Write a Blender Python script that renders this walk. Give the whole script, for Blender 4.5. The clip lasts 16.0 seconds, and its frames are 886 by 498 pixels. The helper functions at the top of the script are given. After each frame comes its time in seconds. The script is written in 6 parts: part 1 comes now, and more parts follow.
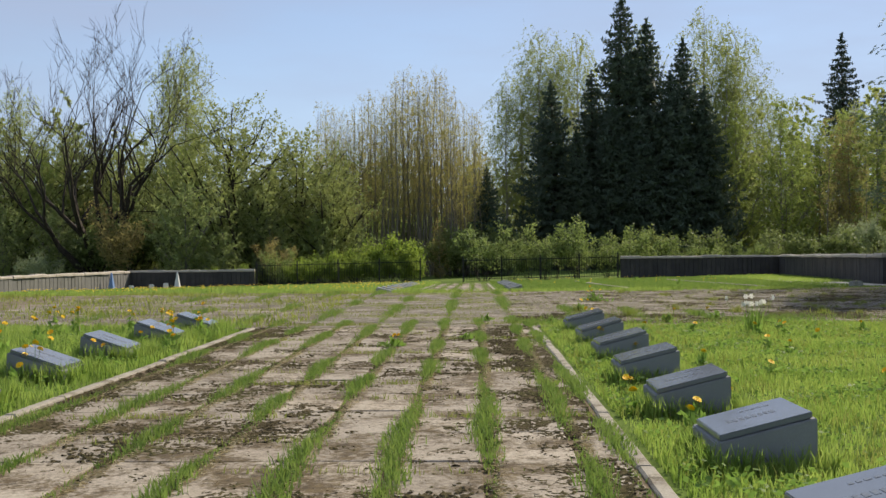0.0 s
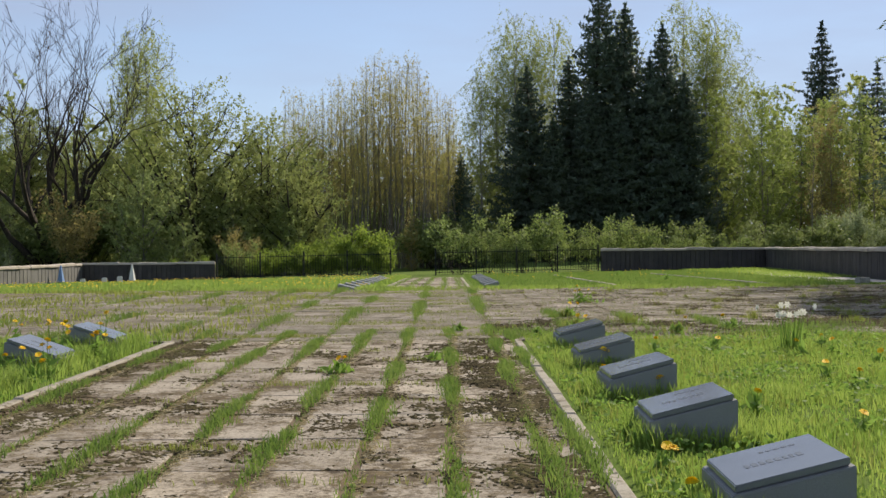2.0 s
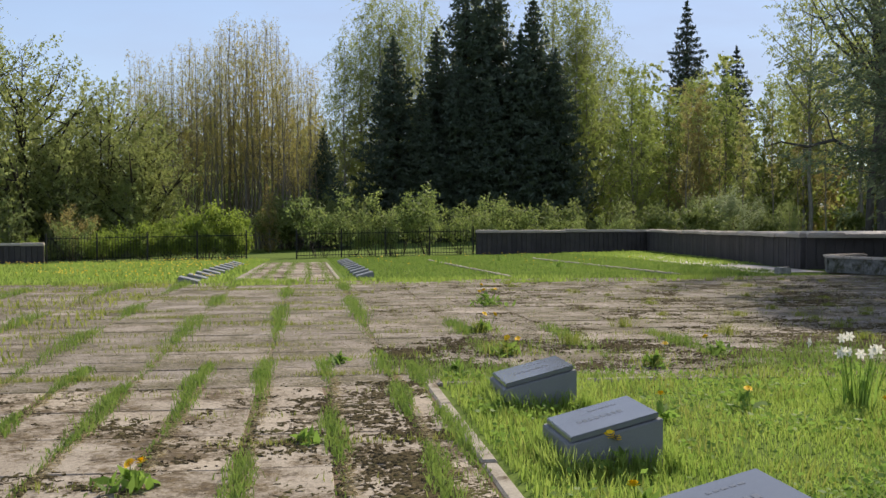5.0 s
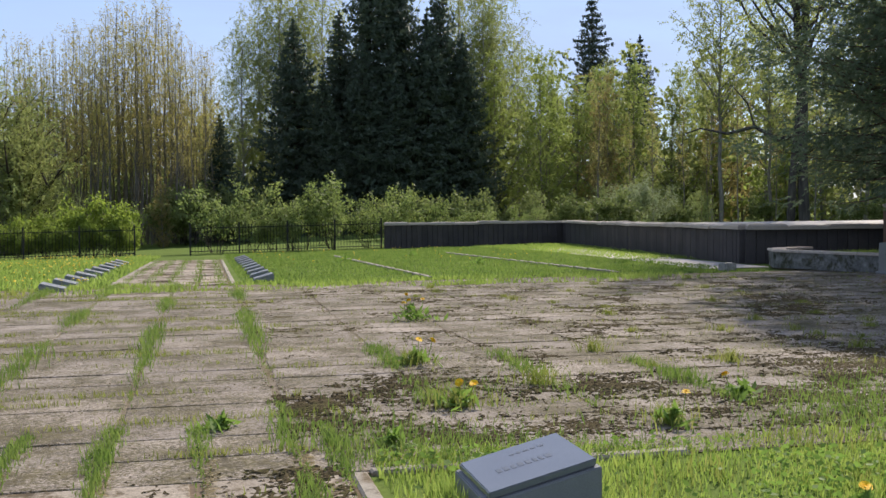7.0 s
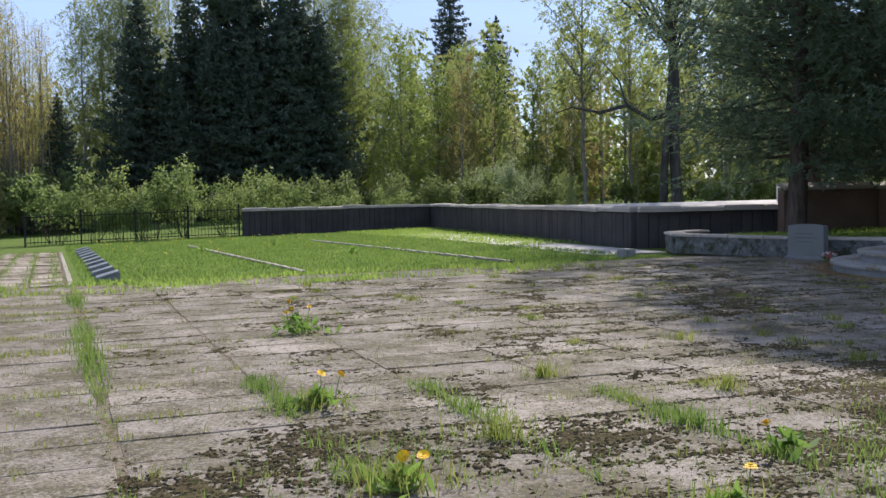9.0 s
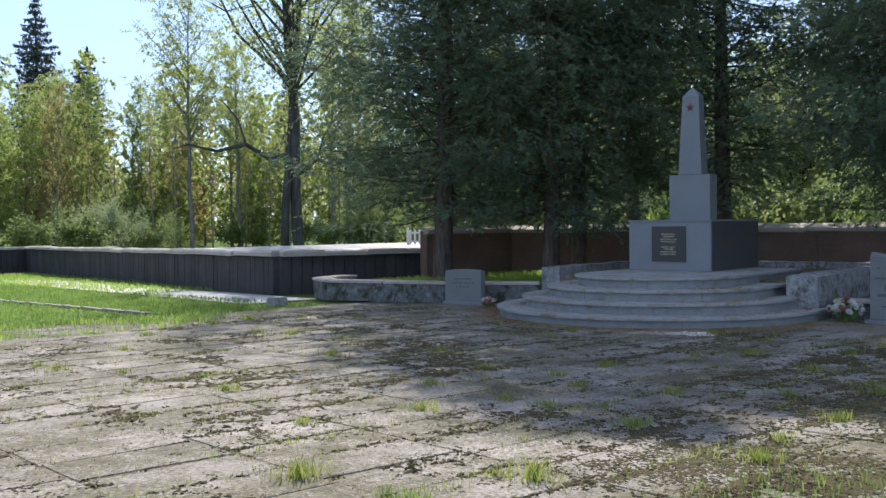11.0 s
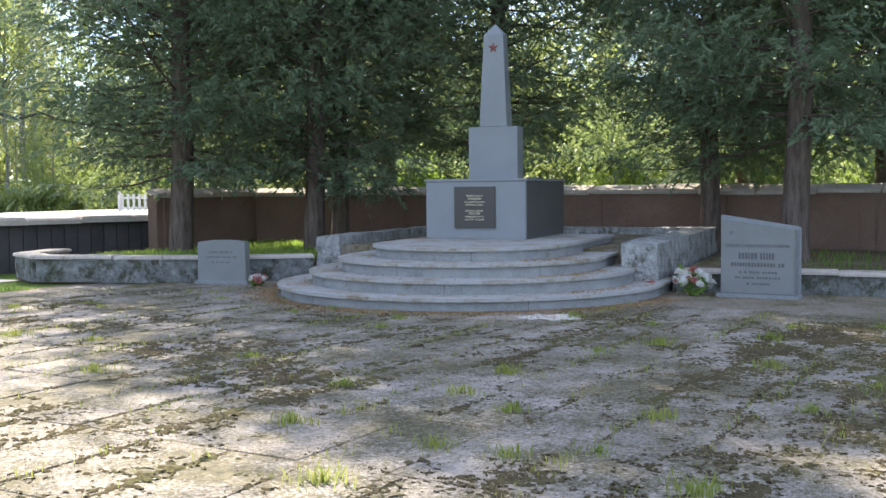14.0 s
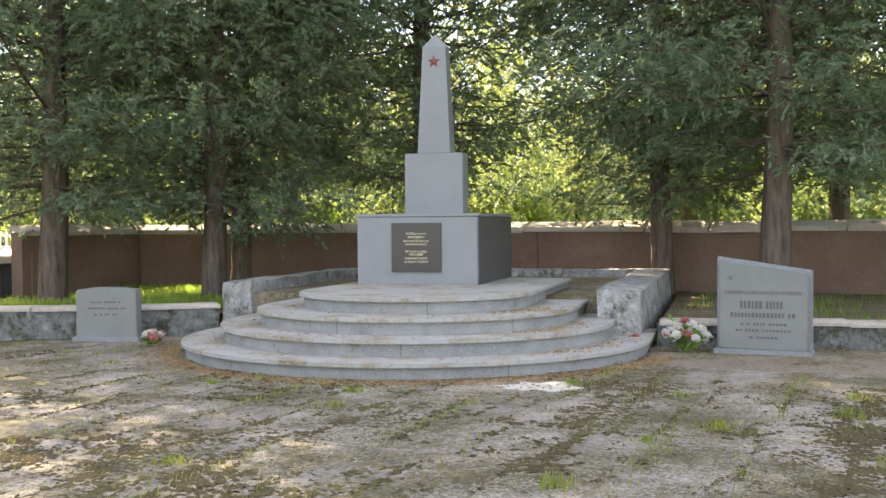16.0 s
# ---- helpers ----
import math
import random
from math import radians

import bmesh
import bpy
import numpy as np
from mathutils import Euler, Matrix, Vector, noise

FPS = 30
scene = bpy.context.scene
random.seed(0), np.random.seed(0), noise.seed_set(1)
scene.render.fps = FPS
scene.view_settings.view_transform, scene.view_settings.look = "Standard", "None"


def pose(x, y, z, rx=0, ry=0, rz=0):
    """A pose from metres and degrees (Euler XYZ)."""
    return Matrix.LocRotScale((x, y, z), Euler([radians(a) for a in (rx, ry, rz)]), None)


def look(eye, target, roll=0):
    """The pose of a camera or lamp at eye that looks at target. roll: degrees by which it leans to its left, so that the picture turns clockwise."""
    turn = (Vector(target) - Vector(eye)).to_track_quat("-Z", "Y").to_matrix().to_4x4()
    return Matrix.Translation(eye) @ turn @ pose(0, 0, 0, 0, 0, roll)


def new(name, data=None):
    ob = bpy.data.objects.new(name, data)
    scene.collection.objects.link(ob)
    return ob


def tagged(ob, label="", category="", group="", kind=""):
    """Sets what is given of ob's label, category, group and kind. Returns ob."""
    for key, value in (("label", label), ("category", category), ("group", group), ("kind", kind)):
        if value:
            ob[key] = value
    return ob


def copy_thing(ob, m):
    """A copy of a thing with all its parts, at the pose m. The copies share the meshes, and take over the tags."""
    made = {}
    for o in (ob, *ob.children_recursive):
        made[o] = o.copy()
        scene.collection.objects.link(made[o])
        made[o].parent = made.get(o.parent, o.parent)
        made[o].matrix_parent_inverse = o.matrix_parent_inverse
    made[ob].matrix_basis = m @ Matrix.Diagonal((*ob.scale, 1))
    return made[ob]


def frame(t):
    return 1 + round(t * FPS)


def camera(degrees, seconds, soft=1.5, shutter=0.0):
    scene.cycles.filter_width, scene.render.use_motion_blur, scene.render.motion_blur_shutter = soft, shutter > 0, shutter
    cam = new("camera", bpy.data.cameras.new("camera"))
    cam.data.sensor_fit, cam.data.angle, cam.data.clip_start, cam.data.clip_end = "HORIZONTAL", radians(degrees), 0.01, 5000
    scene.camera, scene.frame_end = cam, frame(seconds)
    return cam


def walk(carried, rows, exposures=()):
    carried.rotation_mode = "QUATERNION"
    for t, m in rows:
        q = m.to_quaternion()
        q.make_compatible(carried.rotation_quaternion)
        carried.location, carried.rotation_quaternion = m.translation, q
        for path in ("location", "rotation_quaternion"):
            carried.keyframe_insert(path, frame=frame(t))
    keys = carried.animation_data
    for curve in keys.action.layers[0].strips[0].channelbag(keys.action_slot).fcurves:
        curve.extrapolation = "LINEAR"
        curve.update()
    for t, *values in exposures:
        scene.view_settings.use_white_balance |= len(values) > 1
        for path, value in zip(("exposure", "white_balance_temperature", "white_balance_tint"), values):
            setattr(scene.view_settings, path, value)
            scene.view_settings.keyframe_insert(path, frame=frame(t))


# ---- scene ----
cam = camera(45.7, 16.0)
PATH = [
    (0, (-0.977, -17.079, 1.289), (-1.035, -15.08, 1.289), -0.6),
    (0.5, (-0.976, -16.311, 1.344), (-1.019, -14.312, 1.34), -0.5),
    (1, (-0.962, -15.542, 1.363), (-0.992, -13.542, 1.356), -0.5),
    (1.5, (-0.942, -14.764, 1.373), (-0.963, -12.764, 1.361), -0.5),
    (2, (-0.916, -13.945, 1.361), (-0.925, -11.945, 1.342), -0.5),
    (2.5, (-0.943, -13.186, 1.364), (-0.947, -11.187, 1.343), -0.4),
    (3, (-0.993, -12.38, 1.358), (-0.994, -10.38, 1.33), -0.3),
    (3.5, (-1.039, -11.549, 1.395), (-1.033, -9.549, 1.365), -0.4),
    (4, (-1.075, -10.773, 1.443), (-1.056, -8.774, 1.412), -0.3),
    (4.5, (-1.082, -9.966, 1.468), (-0.927, -7.972, 1.416), -0.3),
    (6.8, (-0.867, -6.246, 1.56), (-0.476, -4.286, 1.483), -0.2),
    (7, (-0.834, -5.962, 1.547), (-0.396, -4.012, 1.465), -0.5),
    (7.5, (-0.803, -5.289, 1.586), (-0.331, -3.348, 1.5), -0.4),
    (8, (-0.742, -4.599, 1.585), (-0.162, -2.687, 1.484), -0.5),
    (8.2, (-0.715, -4.317, 1.57), (-0.098, -2.418, 1.464), -0.7),
    (10.3, (-0.57, -1.837, 1.602), (0.461, -0.124, 1.487), -0.6),
    (10.5, (-0.6, -1.629, 1.615), (0.539, 0.019, 1.514), -0.6),
    (11, (-0.68, -1.1, 1.616), (0.667, 0.371, 1.565), -0.6),
    (11.5, (-0.58, -0.564, 1.608), (0.904, 0.77, 1.553), -0.7),
    (12, (-0.308, -0.018, 1.609), (1.236, 1.25, 1.51), -0.9),
    (12.5, (-0.06, 0.626, 1.57), (1.549, 1.805, 1.423), -0.8),
    (13, (0.279, 1.277, 1.514), (1.939, 2.384, 1.376), -0.7),
    (13.5, (0.597, 1.868, 1.494), (2.306, 2.899, 1.372), -0.5),
    (14, (1.031, 2.435, 1.488), (2.752, 3.447, 1.371), -0.5),
    (14.5, (1.531, 2.97, 1.474), (3.26, 3.968, 1.361), -0.4),
    (15, (1.994, 3.478, 1.425), (3.73, 4.465, 1.318), -0.4),
    (15.5, (2.437, 3.951, 1.406), (4.217, 4.858, 1.309), -0.5),
    (16, (2.838, 4.44, 1.475), (4.671, 5.238, 1.428), -0.4),
]
EXPOSURES = [(0, 0.7, 7250, 10), (4.5, 0.75, 7250, 12), (8, 0.9, 6550, 15), (10.5, 1.2, 6200, 13), (12, 1.75, 6150, 9), (13.5, 2.3, 6550, 10), (15, 2.75, 7800, 14), (16, 3.05, 9000, 13)]
walk(cam, [(t, look(e, a, r)) for t, e, a, r in PATH], EXPOSURES)

# ---- world, sun ----
SUN_AZ, SUN_EL = 37.0, 38.5          # degrees from +y towards +x, above the horizon
world = bpy.data.worlds.new("sky")
scene.world = world
world.use_nodes = True
wn = world.node_tree
sky = wn.nodes.new("ShaderNodeTexSky")
sky.sky_type = "NISHITA"
sky.sun_disc = False
sky.sun_elevation, sky.sun_rotation = radians(SUN_EL), radians(SUN_AZ)
sky.altitude, sky.air_density, sky.dust_density, sky.ozone_density = 100, 0.85, 0.05, 3.2
wn.nodes["Background"].inputs["Strength"].default_value = 0.10
# thin high cloud drawn out over the whole sky
cloud_map = wn.nodes.new("ShaderNodeMapping")
cloud_map.inputs["Scale"].default_value = (1.0, 1.6, 4.5)
cloud_map.inputs["Rotation"].default_value = (0.0, radians(12), radians(30))
wn.links.new(wn.nodes.new("ShaderNodeTexCoord").outputs["Generated"], cloud_map.inputs["Vector"])
cloud_noise = wn.nodes.new("ShaderNodeTexNoise")
cloud_noise.inputs["Scale"].default_value, cloud_noise.inputs["Detail"].default_value, cloud_noise.inputs["Roughness"].default_value = 1.6, 7.0, 0.55
wn.links.new(cloud_map.outputs[0], cloud_noise.inputs["Vector"])
cloud_amount = wn.nodes.new("ShaderNodeMapRange")
cloud_amount.inputs[1].default_value, cloud_amount.inputs[2].default_value = 0.36, 0.68
cloud_amount.inputs[3].default_value, cloud_amount.inputs[4].default_value = 0.45, 0.9
wn.links.new(cloud_noise.outputs[0], cloud_amount.inputs[0])
cloud_mix = wn.nodes.new("ShaderNodeMix")
cloud_mix.data_type = "RGBA"
wn.links.new(cloud_amount.outputs[0], cloud_mix.inputs[0])
wn.links.new(sky.outputs[0], cloud_mix.inputs[6])
cloud_mix.inputs[7].default_value = (2.55, 3.12, 4.6, 1.0)
wn.links.new(cloud_mix.outputs[2], wn.nodes["Background"].inputs["Color"])
sun_data = bpy.data.lights.new("sun", "SUN")
sun_data.energy, sun_data.angle, sun_data.color = 3.5, radians(0.6), (1.0, 0.94, 0.84)
sun = new("sun", sun_data)
_a, _e = radians(SUN_AZ), radians(SUN_EL)
SUN_DIR = Vector((math.sin(_a) * math.cos(_e), math.cos(_a) * math.cos(_e), math.sin(_e)))
sun.matrix_world = look(SUN_DIR * 60, (0, 0, 0))


# ---- materials ----
def nodes_of(name, rough=0.8, metal=0.0, spec=0.3):
    m = bpy.data.materials.new(name)
    m.use_nodes = True
    b = m.node_tree.nodes["Principled BSDF"]
    b.inputs["Roughness"].default_value = rough
    b.inputs["Metallic"].default_value = metal
    b.inputs["Specular IOR Level"].default_value = spec
    return m, m.node_tree, b


def rgba(c):
    return (c[0], c[1], c[2], 1.0)


def noise_node(nt, vec, scale, detail=6.0, rough=0.6):
    n = nt.nodes.new("ShaderNodeTexNoise")
    n.inputs["Scale"].default_value, n.inputs["Detail"].default_value = scale, detail
    n.inputs["Roughness"].default_value = rough
    nt.links.new(vec, n.inputs["Vector"])
    return n.outputs[0]


def ramp_node(nt, fac, stops):
    r = nt.nodes.new("ShaderNodeValToRGB")
    el = r.color_ramp.elements
    while len(el) < len(stops):
        el.new(0.5)
    for e, (p, c) in zip(el, stops):
        e.position, e.color = p, rgba(c)
    nt.links.new(fac, r.inputs[0])
    return r.outputs[0]


def mix_node(nt, fac, a, b, mode="MIX"):
    n = nt.nodes.new("ShaderNodeMix")
    n.data_type, n.blend_type = "RGBA", mode
    for v, i in ((fac, 0), (a, 6), (b, 7)):
        if isinstance(v, (int, float)):
            n.inputs[i].default_value = v
        elif isinstance(v, tuple):
            n.inputs[i].default_value = rgba(v)
        else:
            nt.links.new(v, n.inputs[i])
    return n.outputs[2]


def step_node(nt, fac, lo, hi):
    n = nt.nodes.new("ShaderNodeMapRange")
    n.inputs[1].default_value, n.inputs[2].default_value = lo, hi
    nt.links.new(fac, n.inputs[0])
    return n.outputs[0]


def bump_node(nt, bsdf, height, strength=0.4, dist=0.01):
    n = nt.nodes.new("ShaderNodeBump")
    n.inputs["Strength"].default_value, n.inputs["Distance"].default_value = strength, dist
    nt.links.new(height, n.inputs["Height"])
    nt.links.new(n.outputs[0], bsdf.inputs["Normal"])


def world_pos(nt):
    return nt.nodes.new("ShaderNodeNewGeometry").outputs["Position"]


def obj_pos(nt):
    return nt.nodes.new("ShaderNodeTexCoord").outputs["Object"]


def stone_mat(name, base, dark, light, grain=60.0, patch=1.2, rough=0.85, bump=0.5, spec=0.3, moss=None, moss_at=(0.55, 0.65), per_piece=False, moss_scale=0.9, speckle=0.0, contrast=1.0, speck=19.0):
    """Mineral surface: fine grain, blotches, optional moss or dirt with its own shape."""
    m, nt, b = nodes_of(name, rough, 0.0, spec)
    p = world_pos(nt)
    big = noise_node(nt, p, patch, 5)
    fine = noise_node(nt, p, grain, 4, 0.7)
    c = ramp_node(nt, big, [(0.3, dark), (0.5, base), (0.72, light)])
    c = mix_node(nt, 0.55, c, ramp_node(nt, fine, [(0.3, tuple(x * (1 - 0.38 * contrast) for x in base)), (0.7, tuple(min(1, x * (1 + 0.3 * contrast)) for x in base))]), "MIX")
    if per_piece:
        rnd = nt.nodes.new("ShaderNodeObjectInfo").outputs["Random"]
        c = mix_node(nt, 0.45, c, ramp_node(nt, rnd, [(0.0, (0.36, 0.33, 0.30)), (0.5, (0.5, 0.47, 0.45)), (1.0, (0.68, 0.63, 0.57))]), "OVERLAY")
    if moss:
        mk = mix_node(nt, speckle, noise_node(nt, p, moss_scale, 9, 0.72), noise_node(nt, p, speck, 7, 0.85))
        mc = ramp_node(nt, noise_node(nt, p, 14, 4), [(0.35, moss[0]), (0.65, moss[1])])
        c = mix_node(nt, step_node(nt, mk, *moss_at), c, mc)
    nt.links.new(c, b.inputs["Base Color"])
    bump_node(nt, b, mix_node(nt, 0.5, fine, noise_node(nt, p, grain * 0.2, 4)), bump)
    return m


def leaf_mat(name, cols, translucent=0.4, rough=0.6, clump=0.35):
    """Foliage: colour varies leaf by leaf and in soft clumps; light comes through."""
    m, nt, b = nodes_of(name, rough, 0.0, 0.25)
    rnd = nt.nodes.new("ShaderNodeNewGeometry").outputs["Random Per Island"]
    n = len(cols)
    c = ramp_node(nt, rnd, [(i / max(1, n - 1), q) for i, q in enumerate(cols)])
    big = noise_node(nt, world_pos(nt), clump, 3)
    c = mix_node(nt, 0.5, c, ramp_node(nt, big, [(0.3, cols[0]), (0.7, cols[-1])]))
    info = nt.nodes.new("ShaderNodeObjectInfo").outputs["Random"]
    c = mix_node(nt, 0.3, c, ramp_node(nt, info, [(0.0, (0.42, 0.44, 0.40)), (1.0, (0.6, 0.58, 0.48))]), "OVERLAY")
    nt.links.new(c, b.inputs["Base Color"])
    t = nt.nodes.new("ShaderNodeBsdfTranslucent")
    nt.links.new(c, t.inputs["Color"])
    mx = nt.nodes.new("ShaderNodeMixShader")
    mx.inputs[0].default_value = translucent
    nt.links.new(b.outputs[0], mx.inputs[1])
    nt.links.new(t.outputs[0], mx.inputs[2])
    nt.links.new(mx.outputs[0], nt.nodes["Material Output"].inputs["Surface"])
    return m


def bark_mat(name, dark, light, scale=9.0):
    m, nt, b = nodes_of(name, 0.9, 0.0, 0.15)
    tc = obj_pos(nt)
    mp = nt.nodes.new("ShaderNodeMapping")
    mp.inputs["Scale"].default_value = (1, 1, 0.18)
    nt.links.new(tc, mp.inputs["Vector"])
    n = noise_node(nt, mp.outputs[0], scale, 6, 0.7)
    nt.links.new(ramp_node(nt, n, [(0.35, dark), (0.65, light)]), b.inputs["Base Color"])
    bump_node(nt, b, n, 0.7, 0.03)
    return m


def plain_mat(name, col, rough=0.5, metal=0.0, var=0.15, scale=20.0):
    m, nt, b = nodes_of(name, rough, metal, 0.4)
    n = noise_node(nt, obj_pos(nt), scale, 5)
    nt.links.new(ramp_node(nt, n, [(0.3, tuple(x * (1 - var) for x in col)), (0.7, tuple(min(1, x * (1 + var)) for x in col))]), b.inputs["Base Color"])
    bump_node(nt, b, n, 0.15, 0.004)
    return m


MOSS = ((0.050, 0.034, 0.018), (0.120, 0.085, 0.038))
M_SLAB = stone_mat("paving_concrete", (0.325, 0.29, 0.235), (0.20, 0.17, 0.13), (0.45, 0.41, 0.34), 42, 1.1, 0.92, 1.0, moss=MOSS, moss_at=(0.47, 0.545), per_piece=True, speckle=0.42, moss_scale=1.3, contrast=1.7)
M_PLAZA = stone_mat("plaza_concrete", (0.285, 0.255, 0.22), (0.18, 0.155, 0.13), (0.385, 0.35, 0.305), 36, 0.8, 0.92, 1.0, moss=((0.050, 0.042, 0.022), (0.115, 0.098, 0.045)), moss_at=(0.455, 0.525), per_piece=True, moss_scale=1.1, speckle=0.58, speck=42.0, contrast=1.9)
M_KERB = stone_mat("kerb_concrete", (0.31, 0.28, 0.225), (0.19, 0.168, 0.13), (0.41, 0.375, 0.315), 60, 2.6, 0.9, 0.8, moss=MOSS, moss_at=(0.51, 0.61), moss_scale=2.0, speckle=0.3)
M_STRIP = stone_mat("walkway_concrete", (0.46, 0.425, 0.385), (0.33, 0.30, 0.27), (0.57, 0.53, 0.48), 40, 1.2, 0.9, 0.5)
M_SOIL = stone_mat("mossy_soil", (0.17, 0.13, 0.09), (0.09, 0.066, 0.04), (0.25, 0.20, 0.145), 38, 2.4, 1.0, 1.0, spec=0.05, moss=((0.055, 0.056, 0.018), (0.11, 0.105, 0.035)), moss_at=(0.5, 0.62), speckle=0.4)
M_GRIT = stone_mat("joint_grit", (0.225, 0.19, 0.15), (0.14, 0.113, 0.083), (0.32, 0.275, 0.225), 40, 1.6, 1.0, 1.0, spec=0.05, moss=((0.07, 0.06, 0.028), (0.135, 0.115, 0.052)), moss_at=(0.46, 0.56), speckle=0.55)
M_TURF = stone_mat("turf", (0.105, 0.155, 0.034), (0.07, 0.105, 0.024), (0.155, 0.20, 0.05), 30, 0.5, 1.0, 1.0, spec=0.05, moss=((0.12, 0.10, 0.035), (0.19, 0.165, 0.06)), moss_at=(0.60, 0.72), moss_scale=0.5, speckle=0.3)
M_GRANITE = stone_mat("grey_granite", (0.185, 0.197, 0.20), (0.145, 0.155, 0.158), (0.23, 0.242, 0.245), 220, 2.0, 0.55, 0.12, 0.45)
M_POLISHED = stone_mat("polished_granite", (0.14, 0.152, 0.168), (0.122, 0.134, 0.15), (0.165, 0.177, 0.192), 300, 3.0, 0.16, 0.03, 0.8)
# far marker tops: base colour raised to stand for the sky's reflection
M_HONED_SKYLIT = stone_mat("honed_granite_skylit", (0.21, 0.22, 0.225), (0.18, 0.19, 0.195), (0.25, 0.26, 0.265), 240, 3.0, 0.4, 0.05, 0.8)
M_LETTER = plain_mat("worn_engraving", (0.128, 0.139, 0.154), 0.3)
M_INK = plain_mat("dark_engraving", (0.10, 0.10, 0.095), 0.7)
# tread terrazzo, its colour lightened for the sky light on level faces
M_STEP = stone_mat("step_terrazzo_skylit", (0.35, 0.345, 0.32), (0.25, 0.245, 0.225), (0.43, 0.42, 0.395), 160, 2.2, 0.75, 0.25, moss=((0.16, 0.12, 0.07), (0.27, 0.22, 0.14)), moss_at=(0.47, 0.60), moss_scale=2.2, speckle=0.35)
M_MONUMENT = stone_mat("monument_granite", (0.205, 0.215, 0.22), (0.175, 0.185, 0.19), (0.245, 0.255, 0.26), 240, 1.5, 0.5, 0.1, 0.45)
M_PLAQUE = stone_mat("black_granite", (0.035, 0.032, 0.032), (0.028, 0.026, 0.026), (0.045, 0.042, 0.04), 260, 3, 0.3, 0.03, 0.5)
M_SIDE = stone_mat("darker_block_side", (0.072, 0.070, 0.066), (0.055, 0.053, 0.05), (0.095, 0.09, 0.085), 200, 1.6, 0.55, 0.1, 0.4)
M_GOLD = plain_mat("pale_gilt_lettering", (0.62, 0.55, 0.38), 0.6)
M_RED = plain_mat("red_enamel", (0.19, 0.06, 0.048), 0.5)
M_ROUGH = stone_mat("whitewashed_rubble", (0.27, 0.27, 0.25), (0.09, 0.09, 0.08), (0.52, 0.52, 0.49), 26, 6.5, 0.95, 1.0, moss=((0.04, 0.04, 0.03), (0.10, 0.10, 0.065)), moss_at=(0.52, 0.60), moss_scale=3.0, speckle=0.3)
# mossy rubble darkened in colour for border faces turned from the sun
M_BORDER_SHADED = stone_mat("shaded_mossy_rubble", (0.15, 0.155, 0.145), (0.06, 0.062, 0.055), (0.34, 0.345, 0.32), 26, 7.0, 0.95, 1.0, moss=((0.03, 0.032, 0.022), (0.08, 0.082, 0.05)), moss_at=(0.48, 0.56), moss_scale=3.0, speckle=0.3)
M_CAP = stone_mat("weathered_coping", (0.42, 0.37, 0.31), (0.28, 0.24, 0.195), (0.54, 0.49, 0.42), 34, 2.2, 0.95, 0.9, moss=((0.09, 0.08, 0.05), (0.17, 0.15, 0.10)), moss_at=(0.60, 0.70), moss_scale=2.0)
M_DARKWALL = stone_mat("dark_boards", (0.060, 0.056, 0.056), (0.034, 0.032, 0.034), (0.095, 0.085, 0.08), 40, 1.6, 0.8, 0.5, 0.3, per_piece=True)
M_GREYWALL = stone_mat("grey_boards", (0.165, 0.163, 0.158), (0.11, 0.108, 0.104), (0.23, 0.226, 0.218), 40, 1.6, 0.9, 0.5, per_piece=True)
M_REDWALL = stone_mat("rust_brown_render", (0.185, 0.118, 0.086), (0.11, 0.078, 0.062), (0.25, 0.175, 0.135), 30, 0.9, 0.95, 0.7)
M_IRON = plain_mat("black_iron", (0.018, 0.018, 0.02), 0.5, 0.4)
M_HEAD = stone_mat("grave_granite", (0.18, 0.187, 0.172), (0.145, 0.15, 0.138), (0.22, 0.225, 0.21), 200, 2.5, 0.6, 0.15, 0.4)
M_HEADFRAME = plain_mat("grave_frame", (0.20, 0.21, 0.21), 0.7)
M_WHITE = plain_mat("white_paint", (0.62, 0.62, 0.60), 0.6)
M_BLUE = plain_mat("blue_paint", (0.16, 0.27, 0.50), 0.6)
M_PETALY = plain_mat("dandelion_yellow", (0.82, 0.56, 0.015), 0.7)
M_PETALW = leaf_mat("white_petal", [(0.70, 0.69, 0.64), (0.78, 0.77, 0.73)], 0.45)
M_PETALR = plain_mat("red_petal", (0.38, 0.13, 0.11), 0.7)
M_GRASS = leaf_mat("grass_blades", [(0.16, 0.27, 0.045), (0.25, 0.375, 0.08), (0.37, 0.45, 0.12)], 0.58, clump=1.1)
M_GRASSJ = leaf_mat("joint_grass_blades", [(0.10, 0.185, 0.034), (0.165, 0.265, 0.058), (0.26, 0.34, 0.09)], 0.52, clump=1.6)
M_GRASSY = leaf_mat("pale_grass", [(0.164, 0.228, 0.038), (0.253, 0.304, 0.063), (0.354, 0.354, 0.114)], 0.52, clump=1.4)
M_WEED = leaf_mat("weed_leaves", [(0.15, 0.265, 0.05), (0.235, 0.36, 0.08)], 0.55)
M_SPRUCE = leaf_mat("spruce_needles", [(0.058, 0.088, 0.066), (0.10, 0.135, 0.088)], 0.25)
M_PINE = leaf_mat("far_spruce_needles", [(0.048, 0.07, 0.054), (0.066, 0.09, 0.066)], 0.15)
M_THUJA = leaf_mat("thuja_sprays", [(0.085, 0.135, 0.088), (0.13, 0.185, 0.11), (0.175, 0.225, 0.135)], 0.45, clump=0.6)
M_BIRCH = leaf_mat("birch_leaves", [(0.22, 0.265, 0.08), (0.30, 0.345, 0.11), (0.39, 0.425, 0.16)], 0.62)
M_YELLOW = leaf_mat("young_leaves", [(0.18, 0.255, 0.06), (0.26, 0.34, 0.09), (0.33, 0.375, 0.12)], 0.62)
